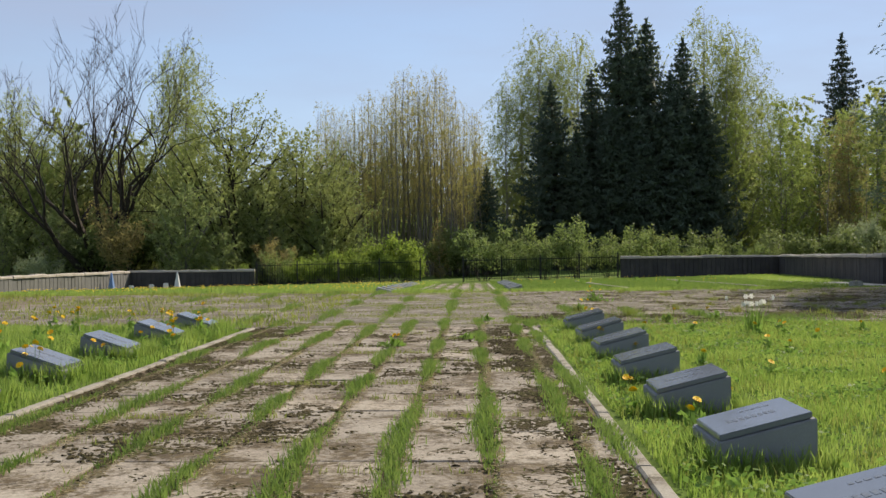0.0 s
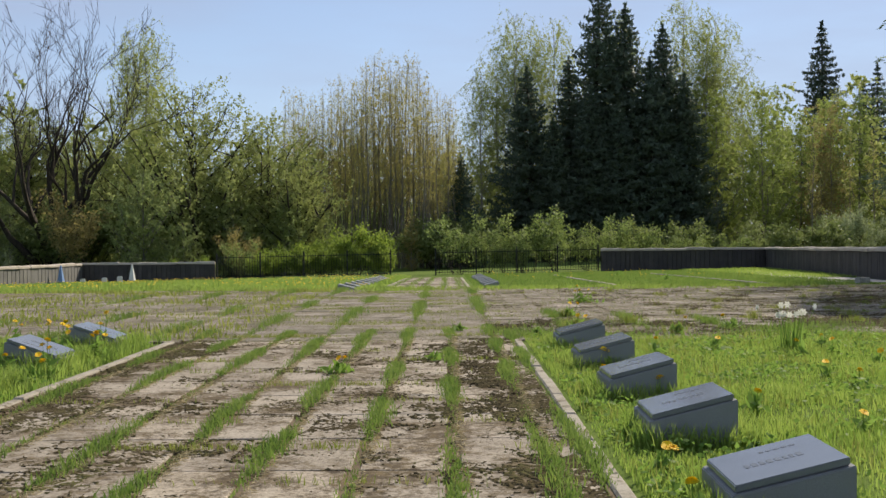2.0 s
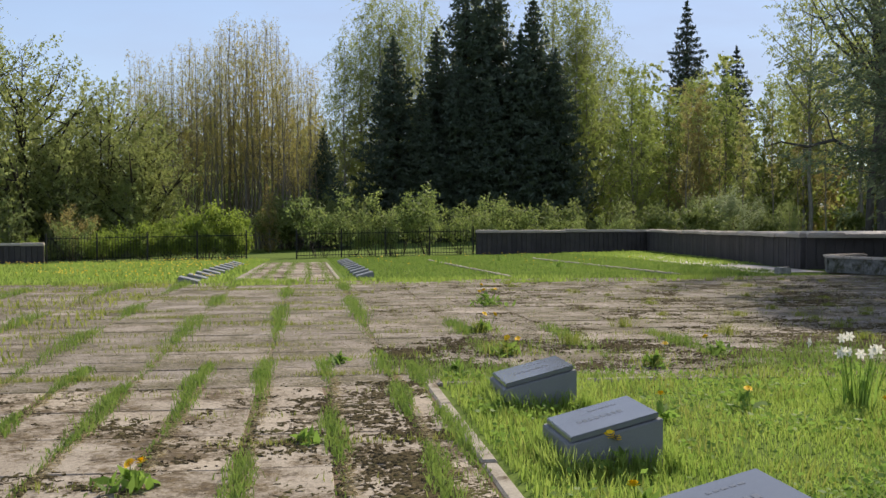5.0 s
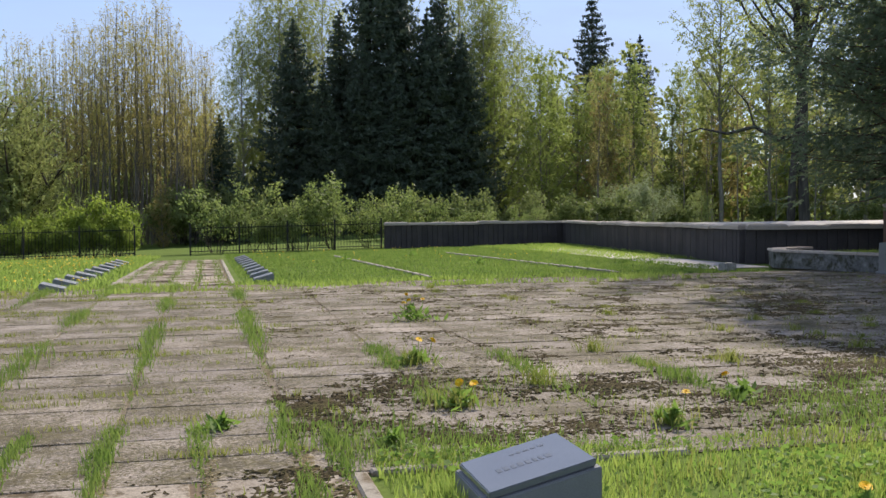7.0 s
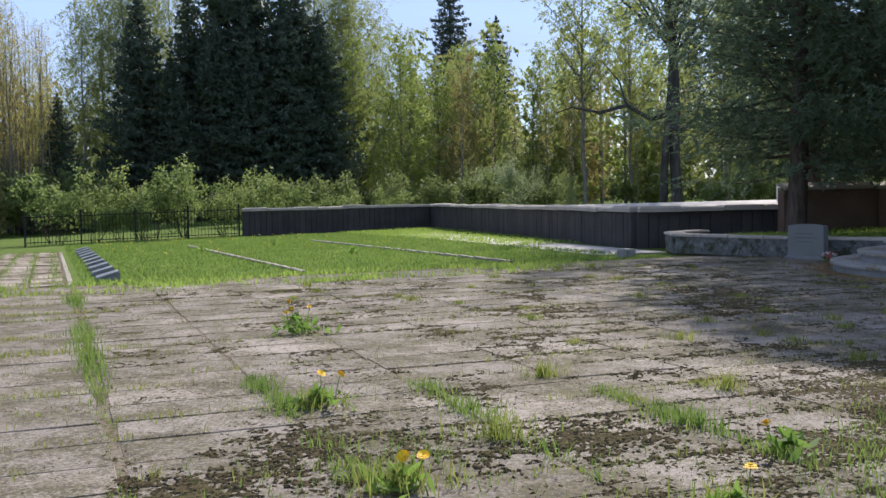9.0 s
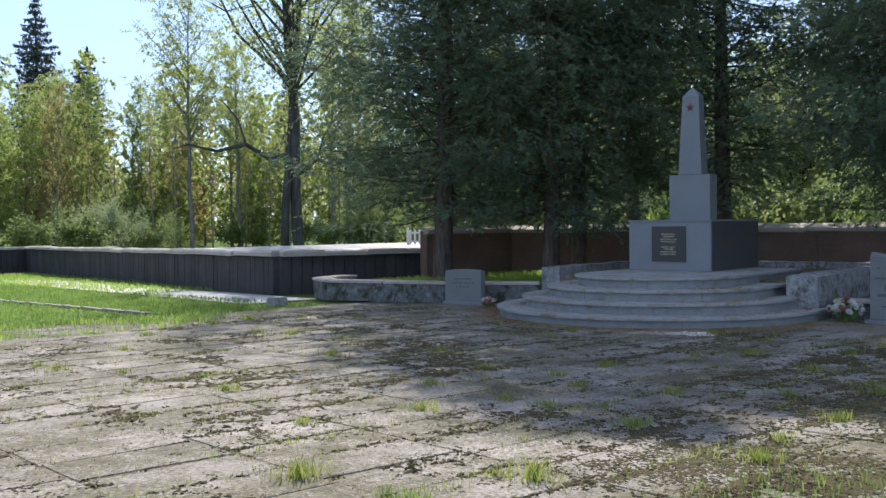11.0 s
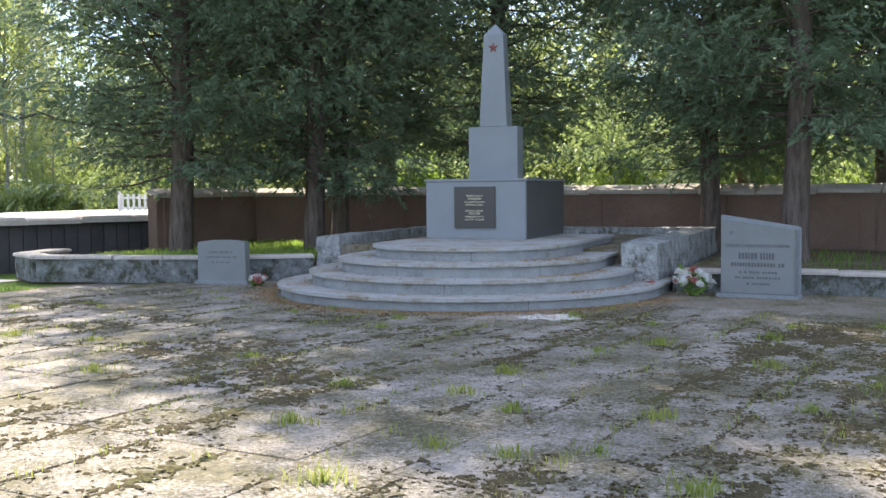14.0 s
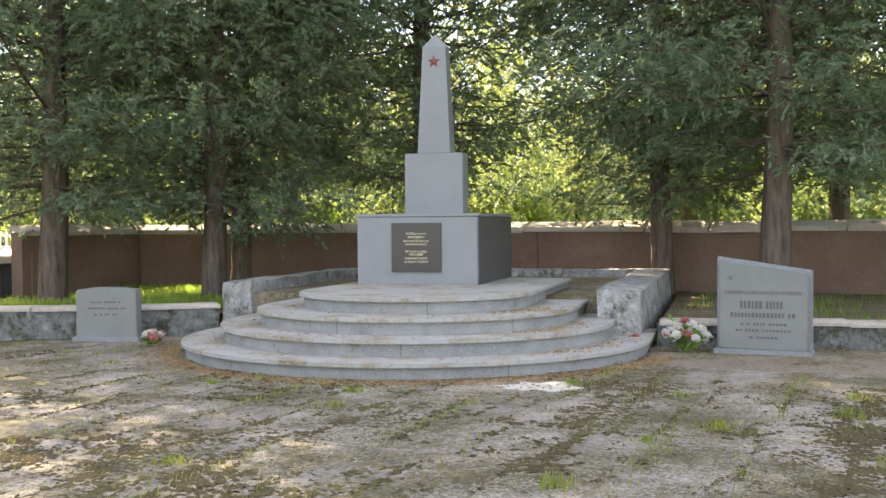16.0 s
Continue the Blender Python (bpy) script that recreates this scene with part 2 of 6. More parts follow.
M_BRONZE = leaf_mat("bronze_leaves", [(0.25, 0.19, 0.08), (0.33, 0.26, 0.10), (0.33, 0.31, 0.12)], 0.58)
M_ASPEN = leaf_mat("aspen_buds", [(0.36, 0.31, 0.11), (0.45, 0.39, 0.15), (0.38, 0.37, 0.12)], 0.55)
M_WILLOW = leaf_mat("willow_leaves", [(0.19, 0.235, 0.075), (0.28, 0.325, 0.105), (0.36, 0.395, 0.15)], 0.55)
M_BUSH = leaf_mat("bush_leaves", [(0.147, 0.218, 0.034), (0.236, 0.328, 0.052), (0.325, 0.397, 0.086)], 0.58)
M_BUSHD = leaf_mat("dull_bush_leaves", [(0.12, 0.175, 0.052), (0.205, 0.28, 0.082), (0.32, 0.385, 0.135)], 0.54)
M_SHRUB = leaf_mat("shrub_leaves", [(0.20, 0.265, 0.095), (0.29, 0.355, 0.13), (0.38, 0.425, 0.18)], 0.58)
M_DULL = leaf_mat("undergrowth_leaves", [(0.11, 0.15, 0.05), (0.17, 0.22, 0.07), (0.24, 0.28, 0.10)], 0.45)
M_PALE = leaf_mat("silver_leaves", [(0.242, 0.297, 0.143), (0.33, 0.385, 0.209), (0.396, 0.44, 0.264)], 0.4)
M_FARWOOD = leaf_mat("far_wood_leaves", [(0.20, 0.235, 0.11), (0.27, 0.30, 0.14), (0.34, 0.36, 0.17)], 0.5, clump=0.12)
M_RUST = leaf_mat("rusty_needles", [(0.20, 0.11, 0.05), (0.29, 0.17, 0.08), (0.36, 0.25, 0.13)], 0.1)
M_MORTAR = stone_mat("pale_mortar", (0.50, 0.455, 0.385), (0.28, 0.245, 0.20), (0.62, 0.575, 0.50), 40, 7.0, 0.95, 0.8)
M_STRAW = leaf_mat("dry_straw", [(0.30, 0.24, 0.13), (0.42, 0.35, 0.20), (0.50, 0.43, 0.27)], 0.3)
M_MOSSMAT = stone_mat("moss_mat", (0.082, 0.066, 0.037), (0.05, 0.04, 0.023), (0.125, 0.102, 0.06), 70, 6.0, 1.0, 1.0, spec=0.02, moss=((0.085, 0.092, 0.03), (0.14, 0.14, 0.052)), moss_at=(0.50, 0.62), speckle=0.5, speck=30.0)
M_LITTER = leaf_mat("dry_litter", [(0.15, 0.105, 0.06), (0.24, 0.18, 0.11), (0.34, 0.28, 0.19)], 0.1)
# the steps' upright faces: their shade is painted in as a darker stone
M_RISER_SHADED = stone_mat("step_riser_shaded", (0.25, 0.255, 0.245), (0.15, 0.152, 0.146), (0.36, 0.362, 0.345), 95, 3.0, 0.8, 0.4, contrast=2.2, moss=((0.11, 0.10, 0.07), (0.2, 0.18, 0.12)), moss_at=(0.58, 0.68), moss_scale=2.6, speckle=0.2)
M_BARK = bark_mat("dark_bark", (0.028, 0.023, 0.019), (0.075, 0.062, 0.05))
M_BARKD = bark_mat("old_birch_bark", (0.032, 0.03, 0.031), (0.10, 0.094, 0.092), 6)
M_BARKG = bark_mat("grey_bark", (0.10, 0.093, 0.08), (0.27, 0.255, 0.22))
M_BARKB = bark_mat("birch_bark", (0.10, 0.09, 0.08), (0.42, 0.40, 0.37), 4)
M_BARKA = bark_mat("aspen_bark", (0.11, 0.10, 0.08), (0.26, 0.24, 0.19))
M_BARKT = bark_mat("thuja_bark", (0.06, 0.045, 0.036), (0.16, 0.125, 0.10), 14)


# ---- building helpers ----
def gz(x, y):
    """Height of the ground: level in front, falling gently behind the plaza and to the west."""
    f = min(max(0.0, y - 12.5), 45.0)
    return -0.0172 * f + (max(-40.0, min(30.0, x)) - 7.0) * 0.014 * min(f / 32.0, 1.0)


def gz_np(x, y):
    f = np.clip(y - 12.5, 0.0, 45.0)
    return -0.0172 * f + (np.clip(x, -40, 30) - 7.0) * 0.014 * np.minimum(f / 32.0, 1.0)


def mesh_of(name, verts, faces, mat, smooth=False):
    me = bpy.data.meshes.new(name)
    me.from_pydata(verts if isinstance(verts, list) else verts.tolist(), [], faces)
    me.materials.append(mat)
    if smooth:
        me.polygons.foreach_set("use_smooth", [True] * len(me.polygons))
    me.update()
    return me


def put(name, me, parent=None, loc=(0, 0, 0), rz=0.0, label=""):
    ob = new(name, me)
    if parent is not None:
        ob.parent = parent
    ob.location = loc
    ob.rotation_euler = (0, 0, radians(rz))
    if label:
        ob["label"] = label
    return ob


def thing(name, loc, label, category, rz=0.0, group="", kind=""):
    ob = new(name)
    ob.empty_display_size = 0.2
    ob.location = loc
    ob.rotation_euler = (0, 0, radians(rz))
    return tagged(ob, label, category, group, kind)


def bm_mesh(name, bm, mat, smooth=False):
    me = bpy.data.meshes.new(name)
    bm.normal_update()
    bm.to_mesh(me)
    bm.free()
    me.materials.append(mat)
    if smooth:
        me.polygons.foreach_set("use_smooth", [True] * len(me.polygons))
    return me


def box_bm(x0, x1, y0, y1, z0, z1, bevel=0.01, segs=2):
    bm = bmesh.new()
    bmesh.ops.create_cube(bm, size=1.0)
    for v in bm.verts:
        v.co = Vector((x0 + (v.co.x + 0.5) * (x1 - x0), y0 + (v.co.y + 0.5) * (y1 - y0), z0 + (v.co.z + 0.5) * (z1 - z0)))
    if bevel:
        bmesh.ops.bevel(bm, geom=bm.edges[:], offset=bevel, segments=segs, affect="EDGES")
    return bm


def prism_bm(points, z0, z1, bevel=0.0):
    """Upright prism over a plan outline (counter-clockwise)."""
    bm = bmesh.new()
    lo = [bm.verts.new((p[0], p[1], z0)) for p in points]
    hi = [bm.verts.new((p[0], p[1], z1)) for p in points]
    bm.faces.new(lo[::-1])
    top = bm.faces.new(hi)
    n = len(points)
    for i in range(n):
        j = (i + 1) % n
        bm.faces.new((lo[i], lo[j], hi[j], hi[i]))
    if bevel:
        bmesh.ops.bevel(bm, geom=list(top.edges), offset=bevel, segments=2, affect="EDGES")
    return bm


def slab_mesh(name, w, l, h, mat, rng, ch=0.012, jit=0.012):
    """Paving slab with worn, chamfered rim, centred, its foot at z 0."""
    c = [(-w / 2, -l / 2), (w / 2, -l / 2), (w / 2, l / 2), (-w / 2, l / 2)]
    c = [(x + rng.uniform(-jit, jit), y + rng.uniform(-jit, jit)) for x, y in c]
    s = [((w - 2 * ch) / w, (l - 2 * ch) / l)] * 4
    vs = [(x, y, 0) for x, y in c] + [(x, y, h - ch) for x, y in c] + [(x * a, y * b, h) for (x, y), (a, b) in zip(c, s)]
    fs = [(8, 9, 10, 11)]
    for i in range(4):
        j = (i + 1) % 4
        fs += [(i, j, 4 + j, 4 + i), (4 + i, 4 + j, 8 + j, 8 + i)]
    return mesh_of(name, vs, fs, mat)


def tube_np(lines, sides=5):
    """Tapered tubes along polylines [(point, radius), ...]."""
    vs, fs = [], []
    for line in lines:
        base = len(vs)
        n = len(line)
        for i, (p, r) in enumerate(line):
            p = Vector(p)
            d = Vector(line[min(i + 1, n - 1)][0]) - Vector(line[max(i - 1, 0)][0])
            if d.length < 1e-6:
                d = Vector((0, 0, 1))
            d.normalize()
            a = d.cross(Vector((0.31, 0.95, 0.05))).normalized()
            b = d.cross(a)
            for k in range(sides):
                t = 2 * math.pi * k / sides
                vs.append(tuple(p + (a * math.cos(t) + b * math.sin(t)) * r))
        for i in range(n - 1):
            for k in range(sides):
                k2 = (k + 1) % sides
                fs.append((base + i * sides + k, base + i * sides + k2, base + (i + 1) * sides + k2, base + (i + 1) * sides + k))
    return vs, fs


def cards_np(pts, size, aspect, rng, down=0.0, flat=0.0, along=None):
    """Leaf blades: small rhombs at random turns; down lets them hang, flat lays them level."""
    n = len(pts)
    u = rng.normal(size=(n, 3))
    u[:, 2] *= (1 - flat)
    u[:, 2] -= down * 2.0
    if along is not None:
        u = u * 0.5 + along
    u /= np.linalg.norm(u, axis=1)[:, None] + 1e-9
    w = rng.normal(size=(n, 3))
    v = np.cross(u, w)
    v /= np.linalg.norm(v, axis=1)[:, None] + 1e-9
    s = (np.asarray(size) * rng.uniform(0.6, 1.35, n))[:, None]
    a = s * aspect
    q = np.stack([pts - u * s, pts + v * a + u * s * 0.1, pts + u * s, pts - v * a + u * s * 0.1], axis=1).reshape(-1, 3)
    f = np.arange(4 * n).reshape(-1, 4).tolist()
    return q, f


def blades_np(x, y, z, h, rng, width=0.006, lean=0.45):
    n = len(x)
    t = rng.uniform(0, 2 * math.pi, n)
    dx, dy = np.cos(t), np.sin(t)
    ln = h * rng.uniform(0.1, lean, n)
    ta = rng.uniform(0, 2 * math.pi, n)
    lx, ly = np.cos(ta) * ln, np.sin(ta) * ln
    w = width * rng.uniform(0.7, 1.5, n)
    P = lambda px, py, pz: np.stack([px, py, pz], axis=1)
    q = np.stack([P(x - dx * w, y - dy * w, z), P(x + dx * w, y + dy * w, z),
                  P(x + lx * 0.35 + dx * w * 0.8, y + ly * 0.35 + dy * w * 0.8, z + h * 0.58), P(x + lx * 0.35 - dx * w * 0.8, y + ly * 0.35 - dy * w * 0.8, z + h * 0.58),
                  P(x + lx, y + ly, z + h)], axis=1).reshape(-1, 3)
    f = []
    for k in range(0, 5 * n, 5):
        f.append((k, k + 1, k + 2, k + 3))
        f.append((k + 3, k + 2, k + 4))
    return q, f


def wall_line(points, per):
    """Split a polyline into lengths: middle, direction angle (degrees) and length."""
    out = []
    for (x0, y0), (x1, y1) in zip(points, points[1:]):
        L = math.hypot(x1 - x0, y1 - y0)
        n = max(1, round(L / per))
        for i in range(n):
            f = (i + 0.5) / n
            out.append((x0 + (x1 - x0) * f, y0 + (y1 - y0) * f, math.degrees(math.atan2(y1 - y0, x1 - x0)), L / n))
    return out


# ---- ground ----
def build_ground():
    xs = [-900, -400, -160, -80, -60] + list(range(-44, 46, 2)) + [60, 80, 160, 400, 900]
    ys = [-900, -400, -160, -80, -60] + list(range(-40, 70, 2)) + [80, 100, 160, 400, 900]
    vs = [(x, y, gz(x, y)) for y in ys for x in xs]
    n = len(xs)
    fs = [(j * n + i, j * n + i + 1, (j + 1) * n + i + 1, (j + 1) * n + i) for j in range(len(ys) - 1) for i in range(n - 1)]
    tagged(put("ground", mesh_of("ground", vs, fs, M_TURF, True)), "grassy ground reaching to the woods", "ground", kind="structure")


def bed(name, x0, x1, y0, y1, label, mat, lift=0.008, step=2.0):
    nx, ny = max(1, int((x1 - x0) / step)), max(1, int((y1 - y0) / step))
    vs, fs = [], []
    for j in range(ny + 1):
        for i in range(nx + 1):
            x, y = x0 + (x1 - x0) * i / nx, y0 + (y1 - y0) * j / ny
            vs.append((x, y, gz(x, y) + lift))
    for j in range(ny):
        for i in range(nx):
            a = j * (nx + 1) + i
            fs.append((a, a + 1, a + nx + 2, a + nx + 1))
    return tagged(put(name, mesh_of(name, vs, fs, mat, True)), label, "pavement", kind="structure")


build_ground()
path_bed = bed("pavement_path", -4.55, -0.05, -30, 0.0, "mossy soil bed of a slab-paved path", M_SOIL)
plaza_bed = bed("pavement_plaza", -22.0, 15.7, 0.0, 16.4, "mossy soil bed of a concrete slab plaza", M_GRIT, 0.009)
far_bed = bed("pavement_far_path", -2.85, -0.30, 16.4, 36.0, "mossy soil bed of the far overgrown path", M_SOIL, 0.012)
strip = bed("pavement_strip", 11.2, 13.0, 18.0, 40.0, "pale concrete walkway along the boundary wall", M_STRIP, 0.02)
for v in strip.data.vertices:
    v.co.x += (v.co.y - 18.0) * 0.085


# ---- boundary walls ----
def coping(parent, line, z_of, rng, depth=0.42, thick=0.13, mat=M_CAP, slope=0.0):
    variants = [slab_mesh("coping", 1.0, depth, thick, mat, rng, 0.045, 0.03) for _ in range(3)]
    for x, y, ang, L in line:
        ob = put("coping", rng.choice(variants), parent, (x, y, z_of(x, y) + rng.uniform(-0.012, 0.012)), ang + rng.uniform(-0.8, 0.8))
        ob.scale = (L * 1.0, 1, rng.uniform(0.85, 1.2))
        ob.rotation_euler[0] = radians(slope + rng.uniform(-1.5, 1.5))


def board_wall(name, points, z_of, label, mat, thick=0.22, board=0.27, side=1.0, cap_depth=0.42, seed=3, slope=0.0, cap_thick=0.13):
    """Wall along a polyline with upright boards standing proud on its seen face and a stone coping."""
    rng = random.Random(seed)
    core_v, core_f = [], []
    w = thing(name, (0, 0, 0), label, "wall", kind="structure")
    for (x0, y0), (x1, y1) in zip(points, points[1:]):
        L = math.hypot(x1 - x0, y1 - y0)
        nx, ny = -(y1 - y0) / L * thick / 2, (x1 - x0) / L * thick / 2
        n = max(1, int(L / 2))
        b = len(core_v)
        for i in range(n + 1):
            x, y = x0 + (x1 - x0) * i / n, y0 + (y1 - y0) * i / n
            for s in (1, -1):
                for z in (gz(x, y) - 0.2, z_of(x, y)):
                    core_v.append((x + nx * s, y + ny * s, z))
        for i in range(n):
            a, c = b + 4 * i, b + 4 * i + 4
            core_f += [(a, a + 1, c + 1, c), (a + 2, c + 2, c + 3, a + 3), (a + 1, a + 3, c + 3, c + 1)]
        core_f += [(b, b + 2, b + 3, b + 1), (b + 4 * n, b + 4 * n + 1, b + 4 * n + 3, b + 4 * n + 2)]
    put("wall_core", mesh_of("wall_core", core_v, core_f, mat), w)
    plank = bm_mesh("board", box_bm(-0.5, 0.5, -0.5, 0.5, 0, 1, 0.0), mat)
    for x, y, ang, L in wall_line(points, board):
        a = radians(ang)
        off = side * (thick / 2 + 0.012 + rng.uniform(-0.004, 0.012))
        px, py = x - math.sin(a) * off, y + math.cos(a) * off
        z0 = gz(x, y) - 0.05
        ob = put("board", plank, w, (px, py, z0), ang)
        ob.scale = (L * rng.uniform(0.82, 0.95), 0.036, z_of(x, y) - 0.03 - z0)
    coping(w, wall_line(points, 1.15), z_of, rng, cap_depth, cap_thick, slope=slope)
    return w


lerp = lambda a, b, t: a + (b - a) * max(0.0, min(1.0, t))
# far wall on the north side, dark, and its return along the east side
board_wall("wall_north_east", [(7.62, 44.65), (17.2, 45.6)], lambda x, y: 0.62, "low dark board wall with pale stone coping", M_DARKWALL, side=-1, seed=4)
board_wall("wall_east", [(17.2, 45.6), (13.6, 20.4)], lambda x, y: lerp(0.83, 0.62, (y - 20) / 25), "long low dark board wall with pale stone coping", M_DARKWALL, side=-1, seed=5)
board_wall("wall_east_return", [(13.6, 20.4), (17.6, 18.9)], lambda x, y: 0.84, "short dark board wall with a broad weathered coping", M_DARKWALL, side=-1, seed=6, cap_depth=0.75)
board_wall("wall_north_west", [(-21.4, 44.6), (-13.9, 44.6)], lambda x, y: 0.08, "low black board wall with thin pale coping", M_DARKWALL, side=-1, seed=7)
board_wall("wall_west", [(-22.6, 14.0), (-21.4, 44.6)], lambda x, y: lerp(0.25, 0.05, (y - 14) / 30), "sunlit grey board wall with pale rough coping", M_GREYWALL, side=-1, board=0.42, seed=8)


def high_wall():
    pts = [(16.7, 18.6), (19.4, 18.2), (21.5, 15.4), (21.9, 3.0), (21.3, -12.0), (18.0, -26.0)]
    w = board_wall("wall_monument", pts, lambda x, y: 1.38, "rust-brown rendered wall with pale coping behind the monument", M_REDWALL, thick=0.3, board=2.4, side=-1, seed=9, cap_depth=0.5, slope=15.0, cap_thick=0.085)
    return w


high_wall()

tp = [(13.85, 20.55), (17.75, 19.15), (24.5, 20.6), (24.0, 27.5), (14.9, 27.5)]
tagged(put("ground_terrace", bm_mesh("ground_terrace", prism_bm(tp, -0.3, 0.90), M_STRIP)), "pale sandy terrace held by the wall", "ground", kind="structure")


def white_enclosure(x, y, z, rz):
    g = thing("grave_enclosure", (x, y, z), "small white-painted grave fence beyond the wall", "fence", rz=rz)
    pk = bm_mesh("picket", box_bm(-0.035, 0.035, -0.012, 0.012, 0.02, 0.48, 0.006, 1), M_WHITE)
    for i in range(13):
        put("picket", pk, g, (-0.9 + 0.15 * i, 0, 0))
    for h in (0.1, 0.38):
        put("rail", bm_mesh("rail", box_bm(-0.95, 0.95, 0.013, 0.035, h - 0.03, h + 0.03, 0.005, 1), M_WHITE), g)
    for s in (-1, 1):
        put("post", bm_mesh("post", box_bm(s * 0.98 - 0.04, s * 0.98 + 0.04, -0.04, 0.04, 0, 0.56, 0.008, 1), M_WHITE), g)


white_enclosure(22.1, 24.0, 0.90, -45)


# ---- fence at the far end ----
def fence():
    f = thing("fence", (0, 0, 0), "black iron picket fence with an open gateway", "fence", kind="")
    pick = bm_mesh("picket", box_bm(-0.010, 0.010, -0.010, 0.010, 0, 1.34, 0.003, 1), M_IRON)
    post = bm_mesh("post", box_bm(-0.035, 0.035, -0.035, 0.035, -0.1, 1.52, 0.006, 1), M_IRON)
    spans = [(-13.8, -4.1), (-1.6, 7.45)]
    for a, b in spans:
        n = round((b - a) / 2.4)
        for i in range(n + 1):
            x = a + (b - a) * i / n
            put("post", post, f, (x, 44.6, gz(x, 44.6)))
        m = int((b - a) / 0.145)
        for i in range(m):
            x = a + (b - a) * (i + 0.5) / m
            put("picket", pick, f, (x, 44.6, gz(x, 44.6) + 0.06))
        for h in (0.18, 1.26):
            vs, fs = tube_np([[((a, 44.6, gz(a, 44.6) + h), 0.017), ((b, 44.6, gz(b, 44.6) + h), 0.017)]], 4)
            put("rail", mesh_of("rail", vs, fs, M_IRON), f)


fence()


# ---- monument ----
def arc_plan(cx, cy, r, back, x_left=None, x_right=None, n=40):
    """Half-round plan, bulging towards -y, closed by straight sides at y = back."""
    pts = [(cx + r * math.cos(math.pi + math.pi * i / n), cy + r * math.sin(math.pi + math.pi * i / n)) for i in range(n + 1)]
    return pts + [(cx + r, back), (cx - r, back)]


def star_bm(r, depth):
    bm = bmesh.new()
    ring = []
    for k in range(10):
        a = math.pi / 2 + k * math.pi / 5
        q = r if k % 2 == 0 else r * 0.42
        ring.append(bm.verts.new((q * math.cos(a), 0, q * math.sin(a))))
    tip = bm.verts.new((0, -depth, 0))
    for k in range(10):
        bm.faces.new((ring[k], ring[(k + 1) % 10], tip))
    bmesh.ops.recalc_face_normals(bm, faces=bm.faces[:])
    return bm


def text_on(name, words, size, mat, parent, loc, rx=90.0, rz=0.0, align="CENTER", label="", depth=0.003):
    cu = bpy.data.curves.new(name, "FONT")
    cu.body, cu.size, cu.extrude, cu.align_x = words, size, depth, align
    cu.space_character = 1.08
    cu.materials.append(mat)
    ob = new(name, cu)
    ob.parent, ob.location, ob.rotation_euler = parent, loc, (radians(rx), 0, radians(rz))
    if label:
        ob["label"] = label
    return ob


